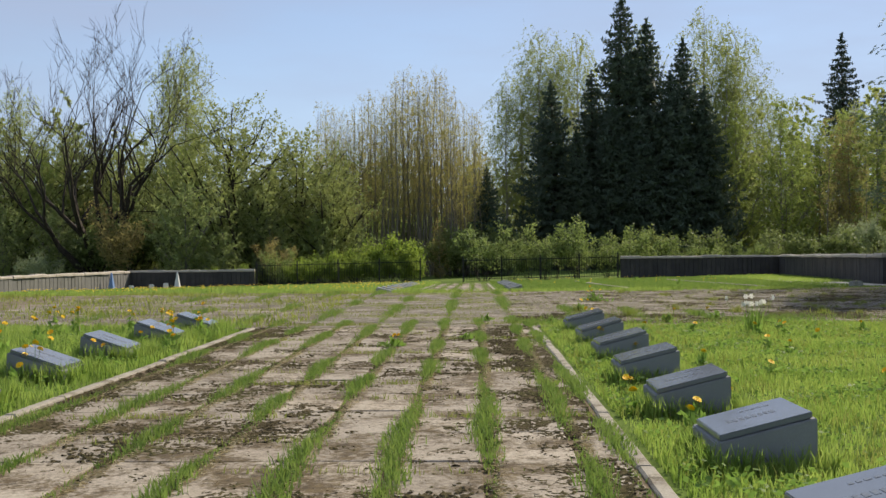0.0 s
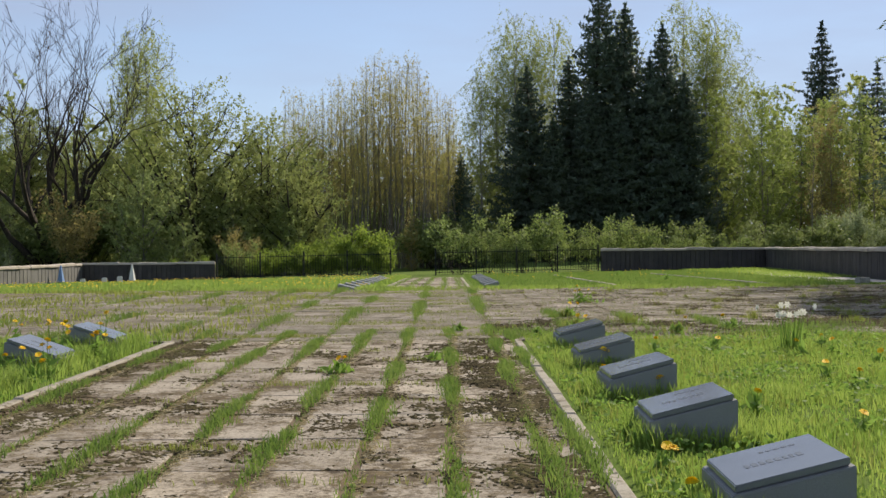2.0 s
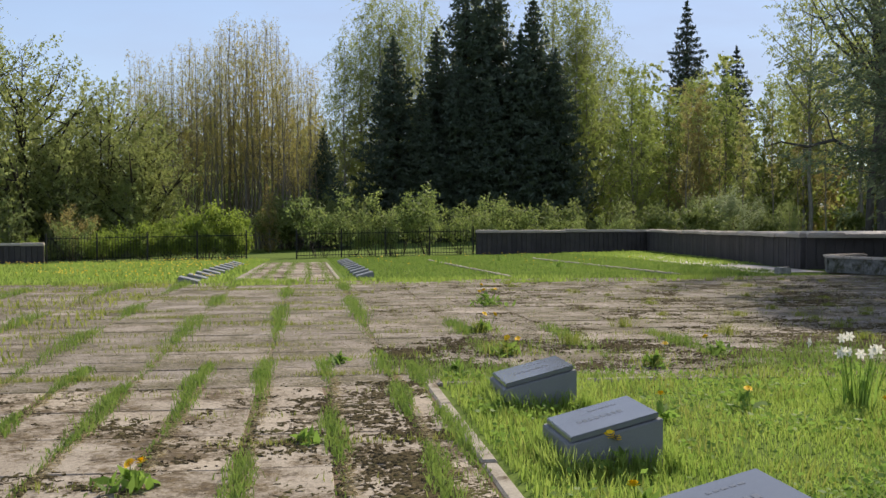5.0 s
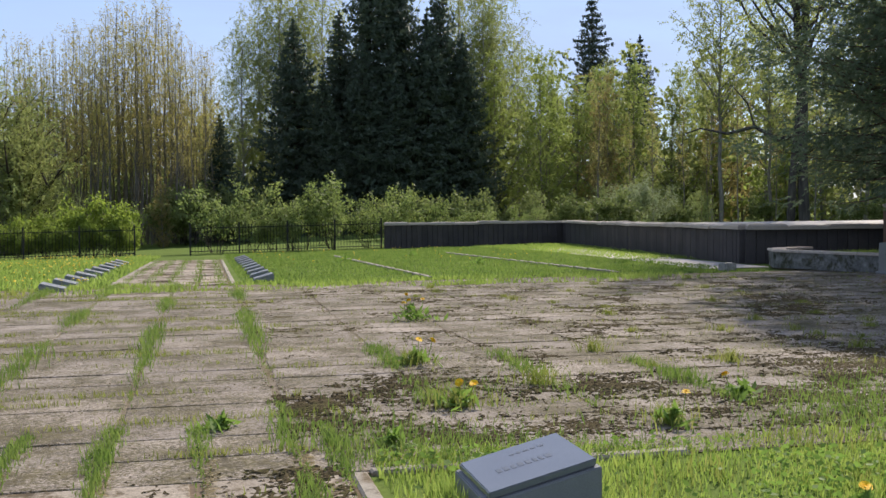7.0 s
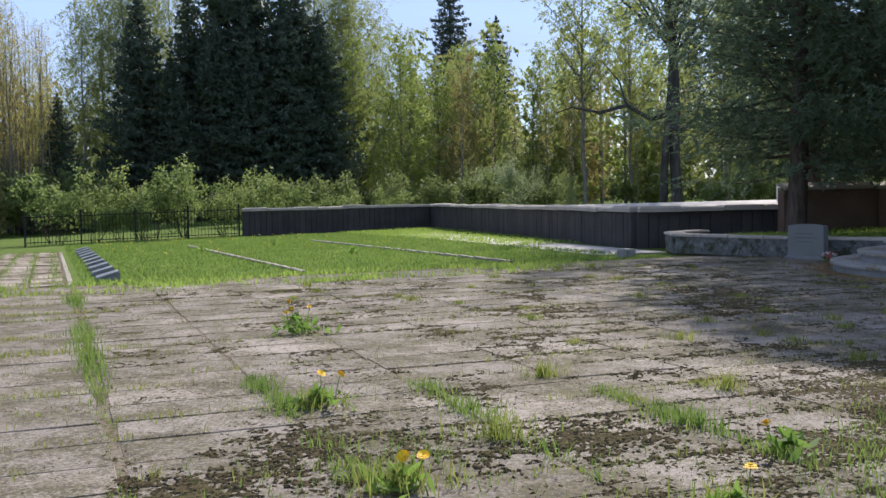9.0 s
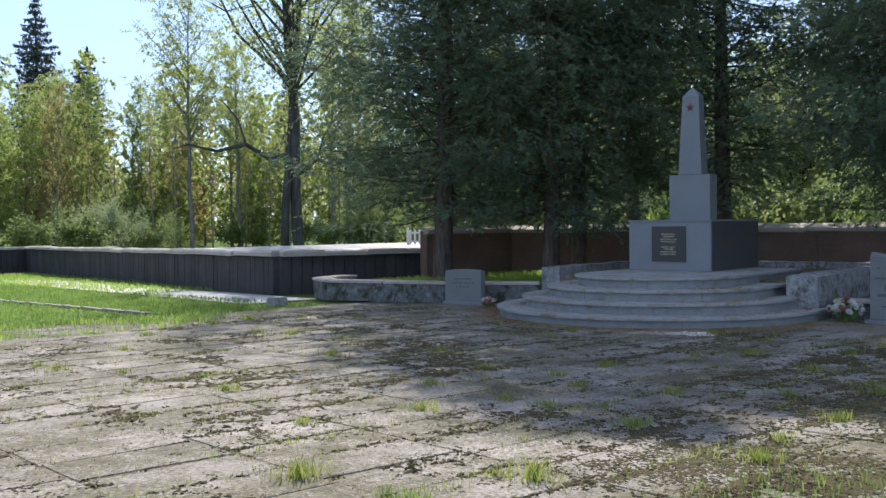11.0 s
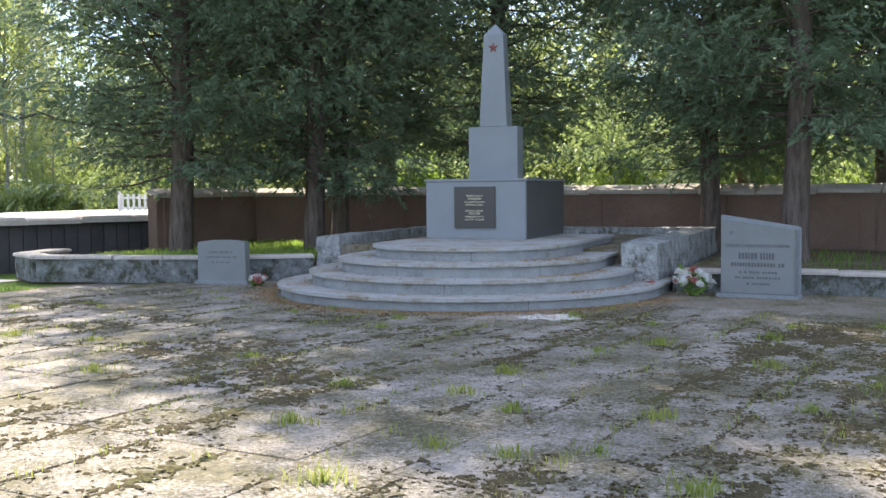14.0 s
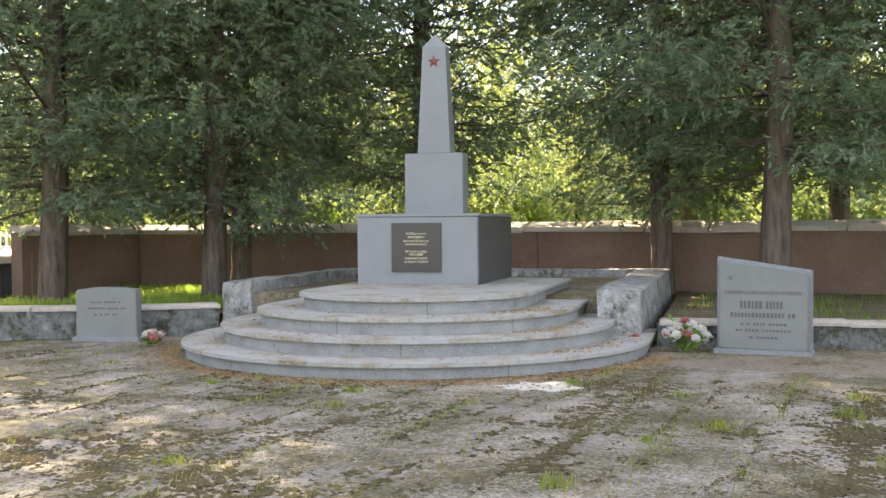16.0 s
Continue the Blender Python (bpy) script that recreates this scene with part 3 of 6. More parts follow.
def monument():
    M = thing("monument", (15.265, 10.225, 0), "grey granite war memorial obelisk with red star on round steps", "monument", rz=-81.95)
    cx, cy = 0.34, -1.10
    z = 0.0
    for k, r in enumerate((2.75, 2.31, 1.89, 1.40)):
        back = (0.05, 0.05, 1.9, 1.95)[k]
        top = (0.172, 0.345, 0.517, 0.69)[k]
        plan_r = arc_plan(cx, cy, r - 0.05, back)
        plan_t = arc_plan(cx, cy, r, back)
        # dark riser and pale tread colours carry the steps' shade and sky light
        put("riser", bm_mesh("riser", prism_bm(plan_r, 0.0 if k < 3 else 0.4, top - 0.04), M_RISER_SHADED), M)
        put("tread", bm_mesh("tread", prism_bm(plan_t, top - 0.04, top, 0.008), M_STEP), M, label="worn terrazzo tread, sky light painted in as a paler colour")
        for a in ((-0.95, -2.05), (-1.35, -2.5), (-1.75, -0.7), (-1.2,))[k]:
            joint = box_bm(-0.004, 0.004, -0.002, 0.006, 0.0, 0.13, 0.0)
            put("joint", bm_mesh("joint", joint, M_INK), M, (cx + (r - 0.052) * math.cos(a), cy + (r - 0.052) * math.sin(a), top - 0.172), math.degrees(a) + 90)
    # floor behind the steps, side walls and rear parapet
    put("floor_slab", bm_mesh("floor_slab", box_bm(-2.4, 2.5, 0.06, 4.9, 0.0, 0.56, 0.01), M_GRIT), M, label="mossy brown platform floor")
    for nm, b in (("side_wall", (-2.80, -2.36, 0.0, 4.75, 0.0, 0.71)), ("side_wall", (2.42, 2.95, -0.62, 4.75, 0.0, 0.69)), ("rear_wall", (-2.80, 2.95, 4.76, 5.05, 0.0, 0.69))):
        bm = box_bm(*b, 0.0)
        bmesh.ops.subdivide_edges(bm, edges=bm.edges[:], cuts=11, use_grid_fill=True)
        for v in bm.verts:
            d = noise.noise_vector(v.co * 3.1) * 0.035 + noise.noise_vector(v.co * 9.0) * 0.014
            v.co += d
        put(nm, bm_mesh(nm, bm, M_ROUGH), M, label="rough whitewashed stone side wall")
    # base block, plaque, pedestal, shaft
    put("base_block", bm_mesh("base_block", box_bm(-0.82, 0.82, 0.0, 2.05, 0.69, 1.575, 0.008), M_MONUMENT), M)
    # thin darker sheets over both sides of the base block
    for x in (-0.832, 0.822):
        put("side_panel", bm_mesh("side_panel", box_bm(x, x + 0.010, 0.03, 2.05, 0.70, 1.572, 0.003, 1), M_SIDE), M, label="darker side of the base block")
    put("base_cap", bm_mesh("base_cap", box_bm(-0.845, 0.845, -0.015, 2.065, 1.577, 1.615, 0.008), M_MONUMENT), M)
    plaque = put("plaque", bm_mesh("plaque", box_bm(-0.335, 0.335, -0.028, -0.002, 0.855, 1.495, 0.004), M_PLAQUE), M, label="black granite plaque with gilt lettering")
    lines = [("M\u016a\u017d\u012aGA SLAVA", 1.362, 0.036), ("VARO\u0145IEM", 1.316, 0.043), ("KAS KRITU\u0160I KAUJ\u0100S", 1.268, 0.034), ("PAR M\u016aSU T\u0112VIJU", 1.224, 0.034),
             ("\u0412\u0415\u0427\u041d\u0410\u042f \u0421\u041b\u0410\u0412\u0410", 1.13, 0.036), ("\u0413\u0415\u0420\u041e\u042f\u041c", 1.087, 0.044), ("\u041f\u0410\u0412\u0428\u0418\u041c \u0412 \u0411\u041e\u042f\u0425", 1.042, 0.034), ("\u0417\u0410 \u041d\u0410\u0428\u0423 \u0420\u041e\u0414\u0418\u041d\u0423", 0.998, 0.034)]
    for words, h, s in lines:
        text_on("lettering", words, s, M_GOLD, plaque, (0, -0.030, h - 0.02))
    put("pedestal", bm_mesh("pedestal", box_bm(-0.415, 0.415, 0.83, 1.13, 1.617, 2.455, 0.006), M_MONUMENT), M)
    bm = bmesh.new()
    rings = []
    for h, a in ((2.457, 0.235), (3.93, 0.165), (4.10, 0.012)):
        rings.append([bm.verts.new((sx * a, 0.985 + sy * a * 0.6, h)) for sx, sy in ((-1, -1), (1, -1), (1, 1), (-1, 1))])
    bm.faces.new(rings[0][::-1])
    bm.faces.new(rings[-1])
    for r0, r1 in zip(rings, rings[1:]):
        for i in range(4):
            j = (i + 1) % 4
            bm.faces.new((r0[i], r0[j], r1[j], r1[i]))
    bmesh.ops.bevel(bm, geom=bm.edges[:], offset=0.006, segments=1, affect="EDGES")
    put("shaft", bm_mesh("shaft", bm, M_MONUMENT), M)
    s = put("star", bm_mesh("star", star_bm(0.095, 0.025), M_RED), M, (0, 0.876, 3.72), label="red five-pointed star")
    s.rotation_euler = (radians(-1.6), 0, 0)


monument()


# ---- low stone borders beside the monument ----
def rubble_border(points, h, label, seed):
    rng = random.Random(seed)
    w = thing("stone_border", (0, 0, 0), label, "low wall", group="borders beside the monument")
    blocks = []
    for k in range(4):
        bm = box_bm(-0.5, 0.5, -0.17, 0.17, -0.05, 1.0, 0.0)
        bmesh.ops.subdivide_edges(bm, edges=bm.edges[:], cuts=3, use_grid_fill=True)
        for v in bm.verts:
            v.co += noise.noise_vector(v.co * 4.0 + Vector((k * 7.1, 0, 0))) * 0.03
        blocks.append(bm_mesh("block", bm, M_BORDER_SHADED))
    cap = [slab_mesh("capstone", 1.0, 0.40, 0.055, M_CAP, rng, 0.02, 0.03) for _ in range(3)]
    for x, y, ang, L in wall_line(points, 0.8):
        b = put("block", rng.choice(blocks), w, (x, y, 0), ang)
        b.scale = (L * 1.03, 1, h - 0.05)
        c = put("capstone", rng.choice(cap), w, (x, y, h - 0.05 + rng.uniform(-0.008, 0.008)), ang + rng.uniform(-1, 1))
        c.scale = (L * 1.0, 1, 1)
    return w


rubble_border([(14.9, 13.1), (13.9, 14.3), (13.2, 15.8), (12.75, 17.1), (13.2, 18.1), (14.3, 18.5)], 0.41, "low curved whitewashed rubble border, shade painted into its blocks, with pale capstones", 21)
rubble_border([(15.4, 7.1), (15.9, 5.0), (16.3, 2.0), (16.6, -4.0)], 0.32, "low mossy rubble border, shade painted into its blocks, behind the inscribed gravestone", 22)
vs = [(14.9, 13.1), (13.9, 14.3), (13.2, 15.8), (12.7, 17.2), (13.1, 18.2), (16.7, 18.5), (19.3, 18.1), (21.4, 15.3), (21.75, 3.0), (21.1, -12.0), (16.6, -12), (16.5, -4.0), (16.3, 2.0), (15.9, 5.0), (15.4, 7.1), (20.7, 7.9), (20.1, 13.6)]
tagged(put("ground_bed", bm_mesh("ground_bed", prism_bm(vs, -0.1, 0.26), M_SOIL)), "raised mossy bed between border and wall", "ground", kind="structure")
bmp = box_bm(-0.17, 0.17, -0.15, 0.15, 0, 0.2, 0.03)
tagged(put("stone_post", bm_mesh("stone_post", bmp, M_ROUGH), None, (11.25, 16.95, gz(11.25, 16.95)), 12), "squat whitewashed stone block on the plaza edge", "stone")


# ---- gravestones at the monument ----
def bars(parent, rows, x0, x1, zs, y, mat, seed, hgt=0.035):
    """Illegible lines of writing as runs of small plain bars."""
    rng = random.Random(seed)
    for z, frac in zip(zs, rows):
        bm = bmesh.new()
        x, w = 0.0, (x1 - x0) * frac
        xs = (x0 + x1) / 2 - w / 2
        while x < w:
            l = rng.uniform(0.02, 0.035)
            r = bmesh.ops.create_cube(bm, size=1.0)
            for v in r["verts"]:
                v.co = Vector((xs + x + (v.co.x + 0.5) * l, y + v.co.y * 0.004, z + v.co.z * hgt))
            x += l + (0.012 if rng.random() > 0.2 else 0.04)
        tagged(put("writing", bm_mesh("writing", bm, mat), parent), kind="stuff")


def gravestone():
    g = thing("gravestone", (14.97, 5.84, 0), "grey granite gravestone with slanting top and worn Cyrillic writing", "gravestone", rz=-91)
    prof = [(-0.475, 0.06), (0.475, 0.06), (0.475, 0.90), (-0.475, 1.04)]
    bm = bmesh.new()
    for grow, y0, y1 in ((0.0, -0.05, 0.05),):
        a = [bm.verts.new((x, y0, z)) for x, z in prof]
        b = [bm.verts.new((x, y1, z)) for x, z in prof]
        bm.faces.new(a)
        bm.faces.new(b[::-1])
        for i in range(4):
            j = (i + 1) % 4
            bm.faces.new((a[i], b[i], b[j], a[j]))
    bmesh.ops.bevel(bm, geom=bm.edges[:], offset=0.008, segments=2, affect="EDGES")
    put("slab", bm_mesh("slab", bm, M_HEAD), g)
    bm = bmesh.new()
    prof = [(-0.515, 0.0), (0.515, 0.0), (0.515, 0.94), (-0.515, 1.09)]
    a = [bm.verts.new((x, 0.052, z)) for x, z in prof]
    b = [bm.verts.new((x, 0.16, z)) for x, z in prof]
    bm.faces.new(a)
    bm.faces.new(b[::-1])
    for i in range(4):
        j = (i + 1) % 4
        bm.faces.new((a[i], b[i], b[j], a[j]))
    bmesh.ops.bevel(bm, geom=bm.edges[:], offset=0.012, segments=2, affect="EDGES")
    put("back_slab", bm_mesh("back_slab", bm, M_HEADFRAME), g, label="darker rough backing slab")
    put("plinth", bm_mesh("plinth", box_bm(-0.53, 0.53, -0.12, 0.2, 0.0, 0.058, 0.01), M_HEADFRAME), g)
    text_on("lettering", "\u0413\u0415\u0420\u041e\u0419 \u0421\u041e\u0412\u0415\u0422\u0421\u041a\u041e\u0413\u041e \u0421\u041e\u042e\u0417\u0410", 0.054, M_INK, g, (0, -0.052, 0.672))
    bars(g, (0.52,), -0.47, 0.47, (0.555,), -0.052, M_INK, 5, 0.085)
    bars(g, (0.74,), -0.47, 0.47, (0.44,), -0.052, M_INK, 6, 0.05)
    bars(g, (0.5, 0.62, 0.3), -0.47, 0.47, (0.34, 0.27, 0.19), -0.052, M_INK, 7, 0.026)
    put("emblem", bm_mesh("emblem", star_bm(0.04, 0.01), M_LETTER), g, (-0.34, -0.052, 0.86))


gravestone()


def small_headstone():
    g = thing("headstone", (13.60, 13.86, 0), "plain weathered grey headstone beside the low border", "gravestone", rz=-72)
    bm = bmesh.new()
    prof = [(-0.41, 0.0), (0.41, 0.0), (0.40, 0.66), (0.2, 0.685), (0.0, 0.69), (-0.2, 0.685), (-0.40, 0.66)]
    a = [bm.verts.new((x, -0.09, z)) for x, z in prof]
    b = [bm.verts.new((x, 0.09, z)) for x, z in prof]
    bm.faces.new(a)
    bm.faces.new(b[::-1])
    for i in range(len(prof)):
        j = (i + 1) % len(prof)
        bm.faces.new((a[i], b[i], b[j], a[j]))
    bmesh.ops.bevel(bm, geom=bm.edges[:], offset=0.01, segments=2, affect="EDGES")
    put("slab", bm_mesh("slab", bm, M_HEAD), g)
    put("foot", bm_mesh("foot", box_bm(-0.45, 0.45, -0.13, 0.13, -0.02, 0.05, 0.01), M_HEADFRAME), g)
    bars(g, (0.5, 0.6, 0.4), -0.4, 0.4, (0.5, 0.42, 0.34), -0.092, M_INK, 9, 0.025)


small_headstone()


# ---- pillow-shaped grave markers along the path ----
def wedge_bm(x0, x1, y0, y1, z0, za, zb, bevel):
    """Block whose top rises from za at x0 to zb at x1."""
    bm = bmesh.new()
    q = [(x0, y0), (x1, y0), (x1, y1), (x0, y1)]
    lo = [bm.verts.new((x, y, z0 if z0 is not None else (za if x == x0 else zb) - 0.035)) for x, y in q]
    hi = [bm.verts.new((x, y, za if x == x0 else zb)) for x, y in q]
    bm.faces.new(lo[::-1])
    bm.faces.new(hi)
    for i in range(4):
        j = (i + 1) % 4
        bm.faces.new((lo[i], lo[j], hi[j], hi[i]))
    bmesh.ops.bevel(bm, geom=bm.edges[:], offset=bevel, segments=2, affect="EDGES")
    return bm


def marker(loc, rz, label, seed, group, top=M_POLISHED):
    g = thing("grave_marker", loc, label, "gravestone", rz=rz, group=group)
    w, d = 0.565, 0.635
    put("block", bm_mesh("block", wedge_bm(0, w, -d / 2, d / 2, -0.06, 0.175, 0.315, 0.006), M_GRANITE), g)
    sl = put("name_slab", bm_mesh("name_slab", wedge_bm(0.02, w - 0.02, -d / 2 + 0.025, d / 2 - 0.025, None, 0.218, 0.349, 0.005), top), g, label="polished granite name slab")
    rng = random.Random(seed)
    tilt = math.atan2(0.131, w - 0.04)
    for yy, xa, n, hgt in ((-0.03, 0.13, 8, 0.06), (0.16, 0.25, 5, 0.025)):
        bm = bmesh.new()
        x = xa
        for i in range(n):
            l = rng.uniform(0.018, 0.03)
            r = bmesh.ops.create_cube(bm, size=1.0)
            for v in r["verts"]:
                px = x + (v.co.x + 0.5) * l
                v.co = Vector((px, yy + v.co.y * hgt, 0.218 + (px - 0.02) * math.tan(tilt) + 0.0012 + v.co.z * 0.001))
            x += l + 0.013
        tagged(put("writing", bm_mesh("writing", bm, M_LETTER), sl), kind="stuff")
    return g


first = marker((0.40, -1.02, 0), 0, "low grey granite grave marker with slanting polished top in grass", 3, "grave markers along the path")
for k in range(1, 8):
    copy_thing(first, pose(0.40 - 0.008 * k + 0.01 * (k % 3), -1.02 - 1.955 * k, 0, 0, 0, (-1.2, 0.8, 1.5, -0.6)[k % 4]))
for k in range(0, 8):
    copy_thing(first, pose(-5.07, -0.62 - 1.955 * k, -0.055, 0, -5.0 + (0.8, -0.6, 0.3, 0.0)[k % 4], 180 + (1.0, -0.8, 0.6)[k % 3]))
far_first = marker((0.16, 17.75, gz(0.16, 17.75) - 0.10), 0.8, "low grey granite grave marker in the far lawn, sky sheen painted into its top", 4, "grave markers of the far rows", M_HONED_SKYLIT)
far_first.scale = (0.78, 0.85, 0.85)
for k in range(10):
    y = 17.75 + 1.9 * k
    if k:
        ob = copy_thing(far_first, pose(0.16, y, gz(0.16, y) - 0.10, 0, 0, (0.8, -0.9)[k % 2]))
        ob.scale = (0.78, 0.85, 0.85)
    y2 = 15.6 + 1.9 * k
    ob = copy_thing(far_first, pose(-3.52, y2, gz(-3.5, y2) - 0.10, 0, 0, 180 + (0.8, -0.9)[k % 2]))
    ob.scale = (0.85, 0.85, 0.85)


# ---- small markers by the far left wall ----
def pyramid_marker(x, y, h, w, mat, label):
    bm = bmesh.new()
    bmesh.ops.create_cone(bm, segments=4, radius1=w * 0.7, radius2=w * 0.12, depth=h - 0.12, cap_ends=True)
    bmesh.ops.translate(bm, verts=bm.verts[:], vec=(0, 0, (h - 0.12) / 2 + 0.12))
    bmesh.ops.bevel(bm, geom=bm.edges[:], offset=0.01, segments=1, affect="EDGES")
    t = thing("obelisk_marker", (x, y, gz(x, y)), label, "grave marker", rz=40)
    put("shaft", bm_mesh("shaft", bm, mat), t)
    put("plinth", bm_mesh("plinth", box_bm(-w * 0.62, w * 0.62, -w * 0.62, w * 0.62, -0.03, 0.118, 0.01), M_HEAD), t)


pyramid_marker(-17.9, 42.5, 0.98, 0.30, M_WHITE, "small white pyramid grave marker by the dark wall")
pyramid_marker(-21.0, 40.5, 1.0, 0.30, M_BLUE, "small blue pyramid grave marker by the grey wall")
for x, y, s in ((-19.3, 42.2, 0.85), (-18.6, 42.6, 1.0), (-20.5, 42.3, 0.75)):
    bm = box_bm(-0.14, 0.14, -0.05, 0.05, -0.03, 0.36 * s, 0.03)
    tagged(put("small_headstone", bm_mesh("small_headstone", bm, M_WHITE), None, (x, y, gz(x, y)), 5), "tiny pale headstone in the far grass", "gravestone", group="tiny headstones by the far wall")


# ---- trees ----
def grow(rng, base, direction, length, radius, depth, spread, lines, tips, up=0.25, kids=(3, 4), wob=0.12, seg=5, shrink=0.66, thin=0.68, twig=0.010):
    """Recursive limbs: collects tapered polylines and the points where leaves sit."""
    p, d = Vector(base), Vector(direction).normalized()
    pts = [(p.copy(), radius)]
    for i in range(seg):
        d = (d + Vector((rng.gauss(0, wob), rng.gauss(0, wob), rng.gauss(0, wob * 0.5) + up * 0.12))).normalized()
        p = p + d * (length / seg)
        pts.append((p.copy(), radius * (1 - 0.62 * (i + 1) / seg)))
    lines.append([(tuple(q), r) for q, r in pts])
    if depth <= 1:
        tips.extend([tuple(q) for q, _ in pts[1:]])
    if depth <= 0:
        return
    n = rng.randint(*kids)
    for k in range(n):
        f = rng.uniform(0.35, 1.0) if k else 1.0
        i = min(seg, max(1, round(f * seg)))
        q, r = pts[i]
        ax = Vector((rng.gauss(0, 1), rng.gauss(0, 1), rng.gauss(0, 0.4)))
        nd = (d + ax.normalized() * spread * rng.uniform(0.7, 1.2) + Vector((0, 0, up))).normalized()
        grow(rng, q, nd, length * shrink * rng.uniform(0.75, 1.15), max(r * thin, twig), depth - 1, spread, lines, tips, up, kids, wob, seg if depth > 2 else 3, shrink, thin, twig)


def tree_of(name, label, category, lines, sides, bark, pts, size, aspect, leaf, seed, down=0.0, flat=0.0, group="", along=None):
    t = thing(name, (0, 0, 0), label, category, group=group)
    lines = sorted(lines, key=lambda l: -l[0][1])
    vs, fs = tube_np(lines[:1], max(7, sides))
    put("trunk", mesh_of("trunk", vs, fs, bark, True), t)
    if len(lines) > 1:
        big = [l for l in lines[1:] if l[0][1] > 0.05]
        small = [l for l in lines[1:] if l[0][1] <= 0.05]
        vs, fs = tube_np(big, sides)
        v2, f2 = tube_np(small, 3)
        fs = fs + [tuple(i + len(vs) for i in q) for q in f2]
        tagged(put("branchwork", mesh_of("branchwork", vs + v2, fs, bark, True), t), kind="stuff")
    if pts is not None and len(pts):
        q, f = cards_np(np.asarray(pts, dtype=float), size, aspect, np.random.RandomState(seed), down, flat, along)
        put("crown", mesh_of("crown", q, f, leaf), t)
    return t


def scatter(tips, per, reach, nr, droop=0.0):
    """Leaves along fine twigs that leave each limb point in several directions."""
    tips = np.asarray(tips, dtype=float)
    a = np.repeat(tips, per, axis=0)
    n = len(a)
    twigs = nr.normal(size=(len(tips), 6, 3))
    twigs[:, :, 2] += 0.25
    twigs /= np.linalg.norm(twigs, axis=2)[:, :, None]
    which = nr.randint(0, 6, n)
    d = twigs[np.repeat(np.arange(len(tips)), per), which]
    t = nr.uniform(0.05, 1.0, n)[:, None]
    a += d * reach * 3.0 * t + nr.normal(size=a.shape) * reach * 0.22
    if droop:
        a[:, 2] -= droop * 1.5 * t[:, 0] * nr.uniform(0.3, 1.4, n)
    return a


def crown_tree(name, label, seed, h, rad, clear, leaf, bark, n_limb=46, strands=420, per=24, size=0.08, hang=0.5, length=1.4, trunk_r=0.18, a=0.45, b=0.45, rise=0.7, limb_r=0.05, group="", aspect=0.55, lean=0.02, extra=()):
    """Tree with limbs filling an uneven crown outline and leaves strung along fine twigs; hang > 0 lets the twigs droop."""
    rng, nr = random.Random(seed), np.random.RandomState(seed)
    N = 8
    stem = []
    wx, wy = rng.uniform(-lean, lean) * h, rng.uniform(-lean, lean) * h
    for i in range(N + 1):
        t = i / N
        stem.append(((wx * math.sin(t * 2.6) + rng.gauss(0, 0.004 * h), wy * math.sin(t * 2.2) + rng.gauss(0, 0.004 * h), -0.15 + (h * 0.97 + 0.15) * t), max(0.012, trunk_r * (1 - 0.93 * t))))
    at = lambda z: np.array([np.interp(z, [s[0][2] for s in stem], [s[0][k] for s in stem]) for k in range(2)])
    peak = (a / (a + b)) ** a * (b / (a + b)) ** b
    lines, ends = [stem] + list(extra), []
    lobes = [(rng.uniform(0, 6.283), rng.uniform(0.3, 1.0), rng.uniform(0.12, 0.3)) for _ in range(7)]
    for i in range(n_limb):
        g = ((i + 0.5) / n_limb) ** 0.9
        z1 = h * (clear + (1 - clear) * g)
        ang = 2.39996 * i + rng.uniform(-0.5, 0.5)
        R = rad * (g ** a * (1 - g) ** b) / peak * rng.uniform(0.6, 1.05)
        for la, lg, lw in lobes:
            R *= 1 + lw * math.cos(ang - la) * math.exp(-((g - lg) / 0.25) ** 2)
        z0 = max(clear * h * 0.55, z1 - rise * R - 0.2)
        s = at(z0)
        p0 = np.array([s[0], s[1], z0])
        p1 = np.array([s[0] + R * math.cos(ang), s[1] + R * math.sin(ang), z1])
        mid = p0 * 0.5 + p1 * 0.5 + np.array([rng.gauss(0, 0.08) * R, rng.gauss(0, 0.08) * R, -0.06 * R])
        r = limb_r * (1 - 0.6 * g) * (0.5 + R / rad)
        lines.append([(tuple(p0), r), (tuple(p0 * 0.5 + mid * 0.5), r * 0.8), (tuple(mid), r * 0.62), (tuple(mid * 0.45 + p1 * 0.55), r * 0.42), (tuple(p1), 0.007)])
        ends.append((p0, mid, p1, R))
        for k in range(2):
            q = mid * 0.6 + p1 * 0.4
            e = q + np.array([rng.gauss(0, 0.25), rng.gauss(0, 0.25), rng.uniform(0.0, 0.3)]) * (0.5 + 0.6 * R)
            lines.append([(tuple(q), r * 0.45), (tuple(q * 0.5 + e * 0.5), r * 0.3), (tuple(e), 0.005)])
    w = np.array([0.25 + e[3] for e in ends])
    pick = nr.choice(len(ends), strands, p=w / w.sum())
    P0, PM, P1 = (np.array([ends[k][c] for k in pick]) for c in range(3))
    t = nr.uniform(0.15, 1.0, strands)[:, None]
    base = (1 - t) ** 2 * P0 + 2 * t * (1 - t) * PM + t ** 2 * P1 + nr.normal(size=(strands, 3)) * 0.10 * rad
    out = P1 - P0
    out /= np.linalg.norm(out, axis=1)[:, None] + 1e-6
    d = out * 0.45 + nr.normal(size=(strands, 3)) * 0.55
    d[:, 2] -= hang
    d /= np.linalg.norm(d, axis=1)[:, None]
    L = length * nr.uniform(0.4, 1.3, strands)[:, None, None]
    u = nr.uniform(0.0, 1.0, (strands, per, 1))
    pts = base[:, None, :] + d[:, None, :] * L * u
